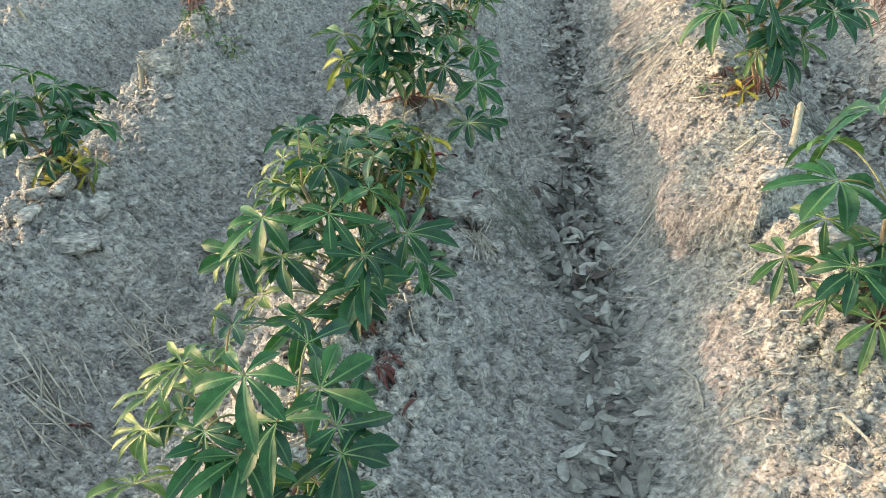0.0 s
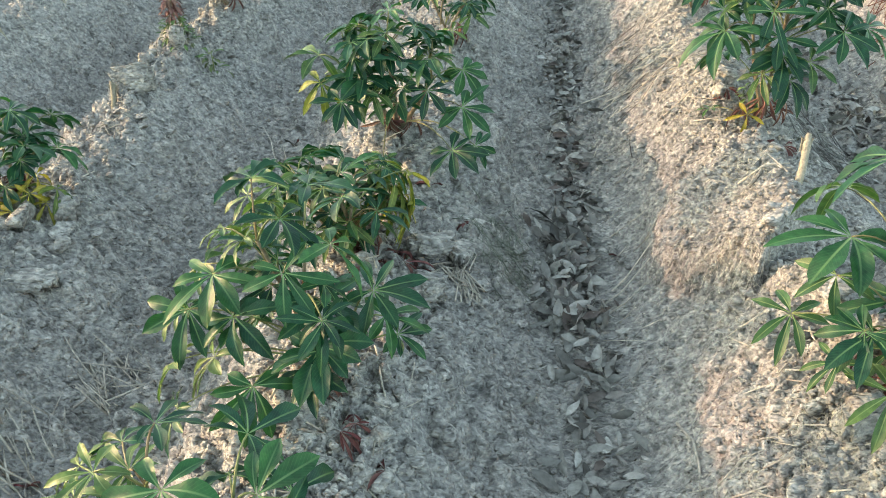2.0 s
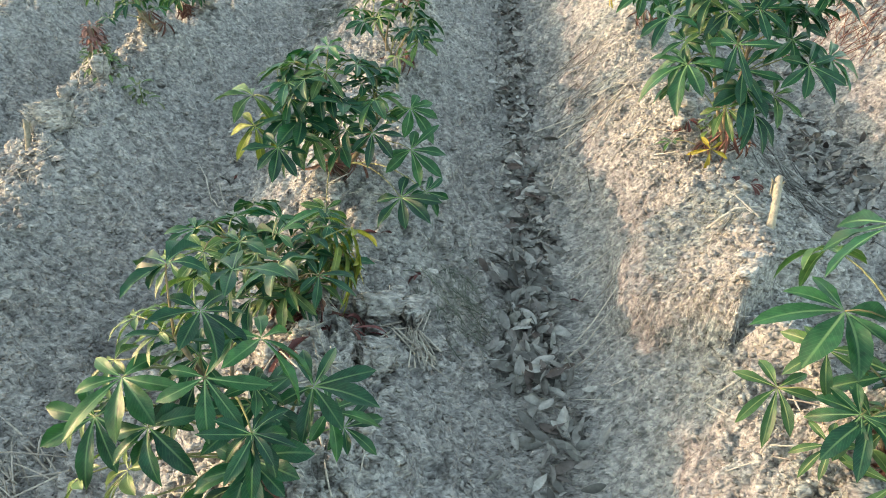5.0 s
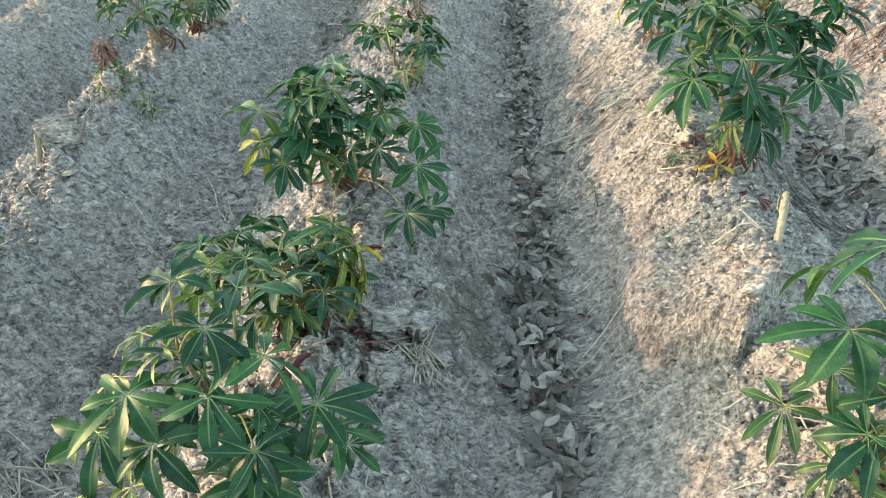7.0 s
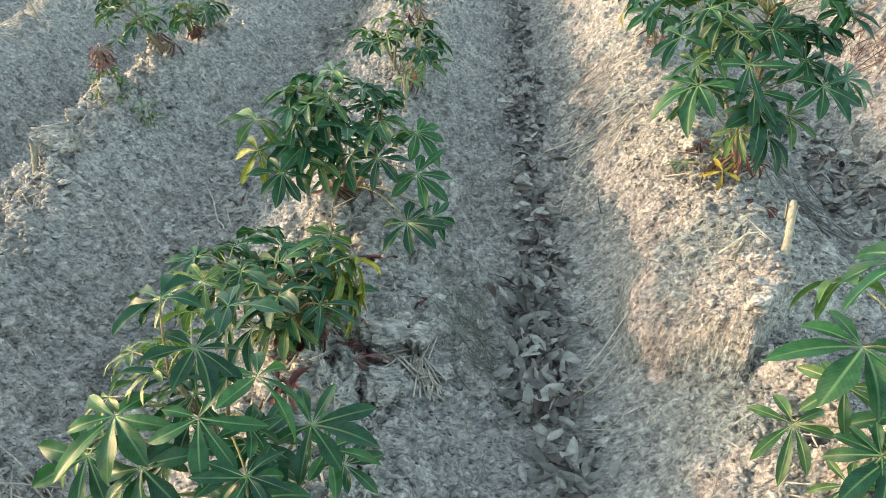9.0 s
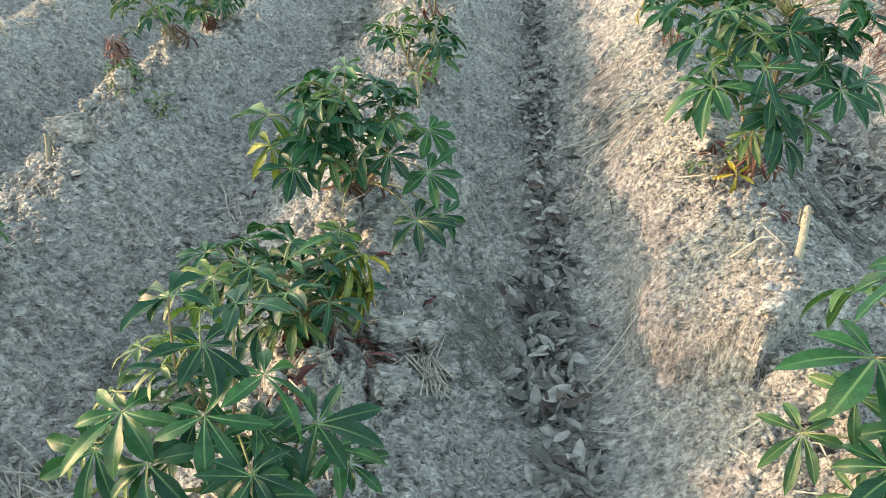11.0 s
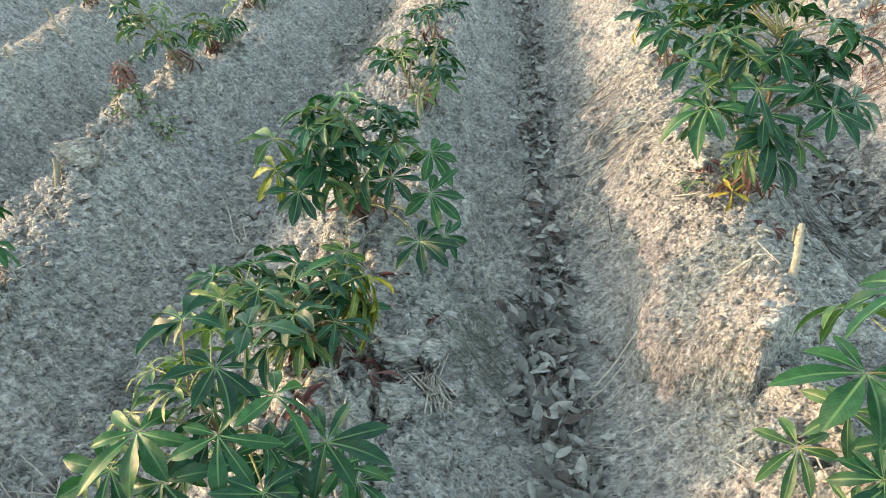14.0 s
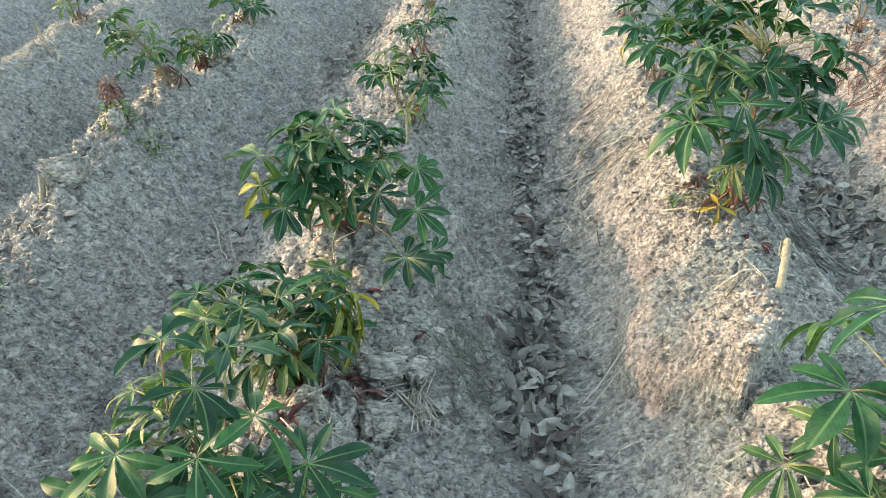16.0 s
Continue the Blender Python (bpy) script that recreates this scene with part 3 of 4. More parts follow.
cassava((0.87, 2.74), [(0.84, 2.72, 0.90), (0.90, 2.80, 0.86), (0.76, 2.78, 0.74)], [
    (0.641, 2.597, 0.723, 0.185, G, -132), (0.839, 2.612, 0.641, 0.140, G, -102), (0.986, 2.715, 0.739, 0.120, G, -67), (0.995, 2.581, 0.733, 0.130, G, -70),
    (0.772, 2.583, 0.793, 0.130, G), (0.700, 2.800, 0.580, 0.120, G), (0.783, 2.692, 0.862, 0.135, G), (0.71, 2.91, 0.95, 0.140, G),
    (0.81, 2.76, 1.00, 0.150, G), (0.70, 2.86, 0.85, 0.140, G), (0.90, 2.73, 0.90, 0.150, G), (1.12, 2.74, 0.70, 0.140, G), (1.06, 2.95, 0.90, 0.150, G),
    (0.92, 2.92, 1.02, 0.14, G), (0.78, 2.98, 0.98, 0.13, G), (0.98, 2.84, 0.84, 0.13, G), (0.72, 2.72, 0.66, 0.10, Y),
    (0.819, 2.62, 0.70, 0.135, G), (0.78, 2.58, 0.59, 0.105, Y), (0.87, 2.58, 0.57, 0.11, G), (0.93, 2.62, 0.62, 0.11, Y), (0.702, 2.66, 0.805, 0.13, Y), (0.957, 2.66, 0.783, 0.13, G), (0.837, 2.66, 0.878, 0.13, G), (0.60, 2.72, 0.83, 0.12, G), (0.716, 2.70, 0.91, 0.13, G), (0.56, 2.78, 0.93, 0.11, G),
], "tall leafy cassava plant with broad dark green leaves on the ridge", fill=44, fill_size=1.1, fill_box=((0.56, 1.04), (2.64, 3.10), (0.70, 1.06)), withered=5, seed=6, stem_r=0.0075)
cassava((0.78, 2.66), [(0.78, 2.65, 0.44)], [(0.775, 2.625, 0.425, 0.085, D), (0.681, 2.755, 0.385, 0.07, Y)], "small shoot with a bright yellow leaf beside the larger plant", withered=3, seed=7, stem_r=0.004)
cassava((-1.60, 2.04), [(-1.58, 2.02, 0.56), (-1.52, 2.02, 0.50), (-1.66, 2.0, 0.54)], [
    (-1.61, 1.96, 0.60, 0.10, G), (-1.63, 1.93, 0.55, 0.105, G), (-1.467, 2.142, 0.557, 0.105, G), (-1.462, 1.968, 0.534, 0.110, G),
    (-1.426, 2.063, 0.481, 0.110, G), (-1.499, 1.978, 0.474, 0.100, G), (-1.556, 1.946, 0.399, 0.090, G), (-1.620, 2.086, 0.633, 0.100, G),
    (-1.54, 2.08, 0.58, 0.11, G), (-1.48, 2.00, 0.42, 0.085, D), (-1.45, 1.96, 0.34, 0.075, D), (-1.60, 1.93, 0.36, 0.08, D), (-1.52, 1.98, 0.38, 0.08, F),
    (-1.66, 1.90, 0.46, 0.10, Y), (-1.70, 1.98, 0.60, 0.10, G), (-1.47, 1.93, 0.39, 0.09, D), (-1.53, 1.90, 0.34, 0.08, D), (-1.43, 2.00, 0.37, 0.08, F),
], "cassava plant with yellow lower leaves on a cloddy ridge", fill=14, fill_box=((-1.70, -1.46), (1.94, 2.14), (0.44, 0.64)), withered=12, seed=8)
cassava((-0.37, 3.52), [(-0.38, 3.52, 0.56), (-0.46, 3.55, 0.54), (-0.30, 3.52, 0.50)], [
    (-0.49, 3.49, 0.55, 0.11, G), (-0.46, 3.66, 0.60, 0.11, Y), (-0.26, 3.47, 0.47, 0.11, Y), (-0.37, 3.70, 0.56, 0.10, Y), (-0.30, 3.60, 0.56, 0.11, G),
    (-0.42, 3.48, 0.57, 0.09, Y), (-0.24, 3.62, 0.52, 0.10, G), (-0.34, 3.42, 0.42, 0.09, Y), (-0.52, 3.60, 0.56, 0.10, G),
], "small cassava plant with thin yellowish stems and green leaves", fill=11, fill_box=((-0.50, -0.24), (3.44, 3.74), (0.42, 0.60)), withered=4, seed=9)
cassava((-1.50, 3.76), [(-1.56, 3.70, 0.56), (-1.62, 3.72, 0.62)], [
    (-1.56, 3.72, 0.70, 0.085, Y), (-1.70, 3.70, 0.62, 0.085, G), (-1.60, 3.78, 0.62, 0.08, Y), (-1.50, 3.78, 0.50, 0.09, G), (-1.66, 3.62, 0.50, 0.085, G),
    (-1.74, 3.76, 0.58, 0.10, Y), (-1.54, 3.68, 0.60, 0.09, Y),
], "leaning sparse cassava plant with a bare pale stem", fill=14, fill_size=0.85, fill_box=((-1.76, -1.56), (3.64, 3.84), (0.52, 0.72)), withered=2, seed=10, stem_r=0.009)
cassava((-1.58, 4.34), [(-1.58, 4.32, 0.46)], [
    (-1.62, 4.30, 0.50, 0.09, Y), (-1.54, 4.30, 0.48, 0.09, Y), (-1.66, 4.36, 0.44, 0.08, Y), (-1.50, 4.36, 0.42, 0.09, G), (-1.58, 4.26, 0.40, 0.08, G),
], "small pale cassava plant on the ridge", withered=8, seed=11, fill=10, fill_box=((-1.70, -1.46), (4.24, 4.42), (0.38, 0.52)))
cassava((0.80, 3.98), [(0.74, 3.90, 0.60), (0.82, 3.95, 0.66)], [
    (0.66, 3.91, 0.65, 0.14, G), (0.71, 3.78, 0.60, 0.13, G), (0.80, 3.84, 0.70, 0.13, G), (0.88, 3.92, 0.66, 0.13, G), (0.76, 4.0, 0.76, 0.13, G),
    (0.62, 4.00, 0.54, 0.09, D), (0.92, 4.02, 0.74, 0.12, G), (0.68, 4.05, 0.72, 0.12, G),
], "leafy cassava plant with a yellow lower leaf on the ridge", fill=16, fill_box=((0.64, 0.94), (3.80, 4.10), (0.5, 0.76)), withered=4, seed=12)
for i, (px, py, size, label) in enumerate([
    (-0.37, 4.30, 0.24, "small far cassava plant with sparse yellowish leaves"),
    (-0.40, 5.15, 0.30, "small far cassava plant with green leaves"),
    (-0.42, 6.10, 0.32, "small far cassava plant with green leaves"),
    (-1.62, 5.10, 0.16, "wilted far cassava plant with few leaves"),
    (-1.66, 6.00, 0.26, "small far cassava plant with green leaves"),
    (-2.70, 5.15, 0.26, "wilted brownish cassava plant with few leaves"),
    (-2.74, 6.30, 0.30, "small far cassava plant with green leaves"),
    (0.78, 5.05, 0.34, "far leafy cassava plant"),
    (0.76, 6.20, 0.34, "far leafy cassava plant"),
    (2.02, 3.60, 0.30, "far leafy cassava plant on the next ridge"),
    (2.05, 4.90, 0.32, "far leafy cassava plant on the next ridge"),
]):
    q = random.Random(60 + i)
    z0 = ground_z(px, py)
    hubs = []
    for k in range(9):
        a = 2.4 * k
        d = q.uniform(0.05, 0.16)
        hubs.append((px + d * math.cos(a), py + d * math.sin(a), z0 + size * q.uniform(0.45, 1.1), q.uniform(0.085, 0.12), Y if q.random() < 0.35 else G))
    cassava((px, py), [(px + q.uniform(-0.05, 0.05), py, z0 + size * 0.9), (px + q.uniform(-0.08, 0.08), py + 0.04, z0 + size * 0.8)], hubs, label, withered=3, seed=20 + i)


# ---- weeds ----
def weed(base, tall, count, mat, top_mat, label, seed, leaf_len=0.03, spread=0.05):
    """A small upright weed: one stem, many little pointed leaves, the upper ones in their own colour."""
    r = random.Random(seed)
    foot = Vector((base[0], base[1], ground_z(*base) - 0.008))
    plant = thing("weed", foot, label, "plant")
    v, f = tube([(0, 0, -0.01), (0.004, 0.003, tall * 0.5), (0.0, 0.006, tall)], [0.004, 0.003, 0.0015], 6)
    part("stem", mesh_from("stem", v, f, PETIOLE), plant)
    shapes = []
    for m in (mat, top_mat):
        verts, faces, uvs = [], [], []
        leaflet(verts, faces, uvs, 0, 1.0, 0.2, 0.35, 0.4, 0.1, 5)
        shapes.append(mesh_from("leaf", verts, faces, m, uvs))
    for i in range(count):
        s = (i + r.random()) / count
        a = i * 2.4 + r.uniform(-0.4, 0.4)
        rad = spread * (0.2 + 0.8 * (1 - s)) * r.uniform(0.2, 1)
        part("leaf", shapes[1 if s > 0.55 else 0], plant, "", leaf_pose((math.cos(a) * rad, math.sin(a) * rad, tall * (0.1 + 0.95 * s)), a, r.uniform(-30, 50), leaf_len * r.uniform(0.7, 1.3)))
    return plant


weed((-1.60, 3.34), 0.215, 210, WEED, REDWEED, "upright weed with a reddish flowering top on the ridge", 3, 0.038, 0.08)
weed((0.82, 2.80), 0.09, 40, WEED, WEED, "small green weed on sunlit soil", 4, 0.035, 0.05)
weed((-1.44, 3.30), 0.10, 24, WEED, WEED, "low green weed beside the ridge clods", 5, 0.05, 0.07)


# ---- cut stem pieces ----
def stake(base, top, r0, label, bent=0.003):
    """A planted piece of dry cassava stem, with nodes along it and a slanting cut on top."""
    foot = Vector((base[0], base[1], ground_z(base[0], base[1]) - 0.015))
    top = Vector(top)
    pts = [foot.lerp(top, s) + Vector((bent * math.sin(3.1 * s), 0, 0)) for s in (0, 0.15, 0.2, 0.25, 0.45, 0.5, 0.55, 0.75, 0.8, 0.85, 1.0)]
    v, f = tube([p - foot for p in pts], [r0 * k for k in (1.1, 1, 1.15, 1, 0.95, 1.12, 0.95, 0.92, 1.1, 0.92, 0.88)], 8)
    for k in range(8):
        v[-8 + k] = v[-8 + k] + Vector((0, 0, r0 * 0.9 * math.sin(k * 0.785)))
    post = thing("stem_cutting", foot, label, "stake", "dry stem cuttings")
    part("shaft", mesh_from("shaft", v, f, DRYWOOD), post)
    verts, faces = [], []
    for k in range(5):
        a = k * 1.3
        d = Vector((math.cos(a) * r0, math.sin(a) * r0, 0))
        verts, faces = tube([top - foot + d - Vector((0, 0, 0.05)), top - foot + d * 1.3 - Vector((0, 0, 0.01)), top - foot + d * 1.9 + Vector((0, 0, 0.004 * k - 0.012))], [0.003, 0.0025, 0.001], 4, verts, faces)
    part("bark_splinters", mesh_from("bark_splinters", verts, faces, DRYWOOD, smooth=False), post, "peeling bark at the cut end")
    return post


stake((0.795, 2.07), (0.820, 2.160, 0.575), 0.0105, "pale dry stem cutting standing in the ridge")
stake((-1.595, 2.68), (-1.605, 2.735, 0.41), 0.011, "short pale stem cutting stuck in the ridge")
stake((-0.335, 3.30), (-0.34, 3.31, 0.46), 0.007, "short pale stem cutting stuck in the ridge")
stake((-2.58, 4.56), (-2.66, 4.60, 0.44), 0.006, "thin pale stem cutting stuck in the ridge")
stake((-2.58, 4.05), (-2.62, 4.08, 0.38), 0.006, "thin pale stem cutting stuck in the ridge")
stake((-2.56, 3.47), (-2.62, 3.50, 0.40), 0.006, "thin pale stem cutting stuck in the ridge")
stake((-1.53, 5.06), (-1.56, 5.08, 0.44), 0.008, "thin pale stem cutting stuck in the ridge")
stake((-1.63, 3.02), (-1.65, 3.03, 0.34), 0.014, "stump of an old stem in the ridge")


# ---- clods ----
def clod_mesh(seed, flat=0.7, rough=0.35):
    """A broken lump: the hull of a few corners, with its edges worn and its faces crumbly."""
    r = random.Random(seed * 17)
    bm = bmesh.new()
    for _ in range(13):
        v = Vector((r.gauss(0, 1), r.gauss(0, 1), r.gauss(0, 1))).normalized() * r.uniform(0.85, 1.15)
        bm.verts.new(v)
    hull = bmesh.ops.convex_hull(bm, input=bm.verts)
    bmesh.ops.delete(bm, geom=list({g for g in hull["geom_interior"] + hull["geom_unused"] if isinstance(g, bmesh.types.BMVert)}), context="VERTS")
    bmesh.ops.subdivide_edges(bm, edges=bm.edges, cuts=3, use_grid_fill=True)
    bmesh.ops.smooth_vert(bm, verts=bm.verts, factor=0.5, use_axis_x=True, use_axis_y=True, use_axis_z=True)
    off = Vector((seed * 3.7, seed * 1.3, seed * 2.1))
    for v in bm.verts:
        v.co = v.co * (1.05 + noise.noise(v.co * 2.6 + off) * rough * 0.45 + noise.noise(v.co * 7 + off) * rough * 0.22)
        v.co.z *= flat
    bmesh.ops.recalc_face_normals(bm, faces=bm.faces)
    me = bpy.data.meshes.new("soil_clod")
    bm.to_mesh(me)
    bm.free()
    me.materials.append(CLOD)
    for p in me.polygons:
        p.use_smooth = True
    return me


def slab_mesh(seed):
    """A broken flat-faced block: a box with its corners knocked about, worn edges and crumbly faces."""
    r = random.Random(seed * 31)
    bm = bmesh.new()
    bmesh.ops.create_cube(bm, size=1.6)
    for v in bm.verts:
        v.co += Vector((r.uniform(-0.35, 0.35), r.uniform(-0.2, 0.2), r.uniform(-0.3, 0.3)))
    bmesh.ops.bevel(bm, geom=bm.edges[:], offset=0.26, segments=2, affect="EDGES")
    bmesh.ops.triangulate(bm, faces=bm.faces)
    bmesh.ops.subdivide_edges(bm, edges=bm.edges, cuts=2, use_grid_fill=True)
    off = Vector((seed * 2.7, seed * 4.3, seed * 1.1))
    for v in bm.verts:
        v.co *= 1.0 + noise.noise(v.co * 1.7 + off) * 0.26 + noise.noise(v.co * 4.5 + off) * 0.13 + noise.noise(v.co * 12 + off) * 0.06
    bmesh.ops.recalc_face_normals(bm, faces=bm.faces)
    me = bpy.data.meshes.new("soil_clod")
    bm.to_mesh(me)
    bm.free()
    me.materials.append(CLOD)
    for p in me.polygons:
        p.use_smooth = True
    return me


def slab(x, y, half, turn, lean, seed, label, up=0.0):
    ob = new("soil_clod", slab_mesh(seed))
    ob.matrix_basis = pose(x, y, ground_z(x, y) + half[2] * 0.55 + up, lean[0], lean[1], turn) @ Matrix.Diagonal((*half, 1))
    return tagged(ob, label, "clod", "soil clods on the ridges")


CLODS = [clod_mesh(i + 1, 0.55 + 0.1 * (i % 4), 0.3 + 0.06 * (i % 3)) for i in range(8)]


def clod(x, y, size, kind, turn=0.0, sink=0.2, label="rough grey lump of dry soil", wide=1.0):
    ob = new("soil_clod", CLODS[kind % 8])
    ob.matrix_basis = pose(x, y, ground_z(x, y) + size * (0.45 - sink), 0, 0, turn) @ Matrix.Diagonal((size * wide, size, size, 1))
    return tagged(ob, label, "clod", "soil clods on the ridges")


clod(-1.50, 1.90, 0.055, 3, 35, 0.15)
clod(-1.40, 1.93, 0.045, 6, 80, 0.15)
clod(-1.56, 1.85, 0.05, 0, 10, 0.15)
clod(-1.37, 1.86, 0.035, 7, 60, 0.15)
clod(-1.52, 1.74, 0.04, 5, 60, 0.15)
clod(-1.33, 1.98, 0.03, 4, 20, 0.15)
slab(-1.40, 1.70, (0.085, 0.055, 0.028), 15, (-14, 10), 1, "broad flat slab of dry grey soil")
slab(-1.545, 2.81, (0.100, 0.045, 0.075), 18, (-10, -8), 2, "large angular clod on the ridge top, lit along its edge", 0.018)
slab(-1.59, 1.76, (0.035, 0.045, 0.07), 30, (0, 12), 3, "upright pale clod lit by the sun")
slab(-1.63, 1.96, (0.075, 0.05, 0.055), 20, (-8, 4), 4, "large grey clod at the foot of a plant")
slab(-1.42, 1.99, (0.060, 0.05, 0.055), 50, (-10, 8), 5, "large grey clod at the foot of a plant")
slab(-1.64, 3.09, (0.032, 0.03, 0.055), 40, (-5, -10), 6, "upright pale clod on the ridge", 0.02)
slab(-1.575, 3.29, (0.05, 0.04, 0.055), 25, (-8, 6), 7, "rough grey lump of dry soil")
slab(-0.235, 1.875, (0.085, 0.05, 0.042), 12, (-10, 8), 8, "large pale lump of dry soil below the plant", 0.032)
slab(-0.15, 1.95, (0.05, 0.045, 0.036), 50, (-8, 12), 9, "rough pale lump of dry soil", 0.02)
slab(-0.205, 1.71, (0.065, 0.045, 0.040), 30, (-12, 14), 10, "large pale lump of dry soil below the plant", 0.030)
clod(-0.29, 1.70, 0.035, 3, 10)
clod(-0.15, 1.98, 0.030, 4, 10)
slab(0.725, 1.25, (0.052, 0.045, 0.052), 20, (-8, 6), 11, "upright grey clod on the sunlit ridge")
clod(0.78, 1.62, 0.045, 6, 0)
clod(0.72, 1.60, 0.030, 7, 40)
clod(0.69, 1.33, 0.035, 0, 20)
clod(0.63, 1.35, 0.030, 1, 90)
clod(0.76, 2.98, 0.050, 2, 30)
clod(0.72, 2.87, 0.035, 3, 50)
clod(0.45, 2.72, 0.03, 4, 50)
clod(-0.22, 1.09, 0.03, 5, 50)
clod(-0.20, 1.02, 0.025, 6, 50)
clod(-0.24, 1.17, 0.028, 7, 15)
clod(-1.52, 4.50, 0.055, 0, 20, 0.2, "pale clod on the ridge beside small plants")
clod(-1.48, 4.44, 0.045, 1, 70, 0.2, "pale clod on the ridge beside small plants")
clod(0.28, 2.70, 0.035, 2, 10, 0.3, "rounded grey lump in the furrow")
clod(0.38, 2.45, 0.03, 3, 60, 0.3, "rounded grey lump in the furrow")
clod(-0.96, 2.75, 0.03, 5, 60, 0.3, "rounded grey lump in the furrow")
for i in range(150):
    side = rng.random()
    if side < 0.42:
        cx, cy = rng.uniform(0.55, 0.95), rng.uniform(0.7, 3.6)
    elif side < 0.8:
        cx, cy = rng.uniform(-0.42, -0.05), rng.uniform(0.8, 2.3)
    else:
        cx, cy = rng.uniform(-1.75, -1.4), rng.uniform(1.5, 3.8)
    clod(cx, cy, 0.010 + 0.022 * rng.random() ** 2, rng.randrange(8), rng.uniform(0, 180), 0.25, "small lump of dry soil", rng.uniform(0.9, 1.4))

for i in range(110):  # lumps that rolled down the flanks
    lane = rng.random()
    if lane < 0.4:
        cx, cy = rng.uniform(-0.22, 0.12), rng.uniform(0.9, 3.4)
    elif lane < 0.65:
        cx, cy = rng.uniform(0.28, 0.48), rng.uniform(1.2, 3.6)
    else:
        cx, cy = rng.uniform(-1.45, -0.75), rng.uniform(1.2, 4.2)
    clod(cx, cy, 0.010 + 0.020 * rng.random() ** 2.5, rng.randrange(8), rng.uniform(0, 180), 0.3, "small grey lump of dry soil on the flank", rng.uniform(0.9, 1.5))


# crumbs of soil, too many to count
def crumb_shapes():
    """Six angular little lumps of a dozen corners each, all with the same faces."""
    bm = bmesh.new()
    bmesh.ops.create_icosphere(bm, subdivisions=1, radius=1.0)
    bm.verts.ensure_lookup_table()
    base = np.array([v.co[:] for v in bm.verts])
    tris = np.array([[v.index for v in f.verts] for f in bm.faces])
    bm.free()
    r = np.random.RandomState(4)
    return [base * r.uniform(0.68, 1.2, (len(base), 1)) * (1.0, r.uniform(0.7, 1.0), r.uniform(0.55, 0.85)) for _ in range(6)], tris


def scatter_crumbs(name, label, px, py, size, seed, sink=0.15):
    shapes, tris = crumb_shapes()
    r = np.random.RandomState(seed)
    n, k = len(px), len(shapes[0])
    a, tip = r.uniform(0, 2 * np.pi, n), r.uniform(-0.5, 0.5, n)
    co = np.array(shapes)[r.randint(0, 6, n)]
    co = np.stack([co[..., 0] * np.cos(tip)[:, None] - co[..., 2] * np.sin(tip)[:, None], co[..., 1], co[..., 0] * np.sin(tip)[:, None] + co[..., 2] * np.cos(tip)[:, None]], -1)
    co = np.stack([co[..., 0] * np.cos(a)[:, None] - co[..., 1] * np.sin(a)[:, None], co[..., 0] * np.sin(a)[:, None] + co[..., 1] * np.cos(a)[:, None], co[..., 2]], -1)
    co = co * size[:, None, None] + np.stack([px, py, height(px, py) + size * (0.5 - sink)], -1)[:, None, :]
    faces = (tris[None] + (np.arange(n) * k)[:, None, None]).reshape(-1, 3)
    me = bpy.data.meshes.new(name)
    me.vertices.add(n * k)
    me.vertices.foreach_set("co", co.astype(np.float32).ravel())
    me.loops.add(faces.size)
    me.loops.foreach_set("vertex_index", faces.ravel().astype(np.int32))
    me.polygons.add(len(faces))
    me.polygons.foreach_set("loop_start", np.arange(0, faces.size, 3, dtype=np.int32))
    me.update(calc_edges=True)
    me.polygons.foreach_set("use_smooth", np.ones(len(faces), bool))
    me.materials.append(CLOD)
    return tagged(new(name, me), label, "soil", kind="stuff")


def strewn(count, seed, box, share):
    r = np.random.RandomState(seed)
    px, py = r.uniform(*box[0], count), r.uniform(*box[1], count)
    keep = r.rand(count) < share(px, py)
    px, py = px[keep], py[keep]
    return px, py, r.rand(len(px))


# ridge tops and heaps: covered all over; flanks and furrows: thinly strewn
gx_, gy_, gs_ = strewn(60000, 8, ((0.36, 1.05), (0.8, 3.9)), lambda x, y: 0.62 * ease(crumble(x, y), 0.25, 0.7))
scatter_crumbs("soil_crumbs", "loose pale crumbs covering the sunlit ridge", gx_, gy_, 0.0022 + 0.004 * gs_ ** 2 + 0.009 * gs_ ** 16, 81, 0.45)
gx_, gy_, gs_ = strewn(52000, 9, ((-1.95, -0.05), (0.8, 4.7)), lambda x, y: 0.62 * ease(crumble(x, y), 0.45, 0.9))
scatter_crumbs("soil_crumbs", "loose pale crumbs covering the planted ridges", gx_, gy_, 0.0026 + 0.005 * gs_ ** 2 + 0.010 * gs_ ** 12, 82, 0.4)
gx_, gy_, gs_ = strewn(42000, 10, ((-2.6, 1.7), (0.8, 4.8)), lambda x, y: 0.40 * (1 - 0.8 * ease(crumble(x, y), 0.4, 0.8)))
scatter_crumbs("soil_crumbs", "loose grey crumbs strewn over flanks and furrows", gx_, gy_, 0.0026 + 0.004 * gs_ ** 2 + 0.010 * gs_ ** 10, 83, 0.4)


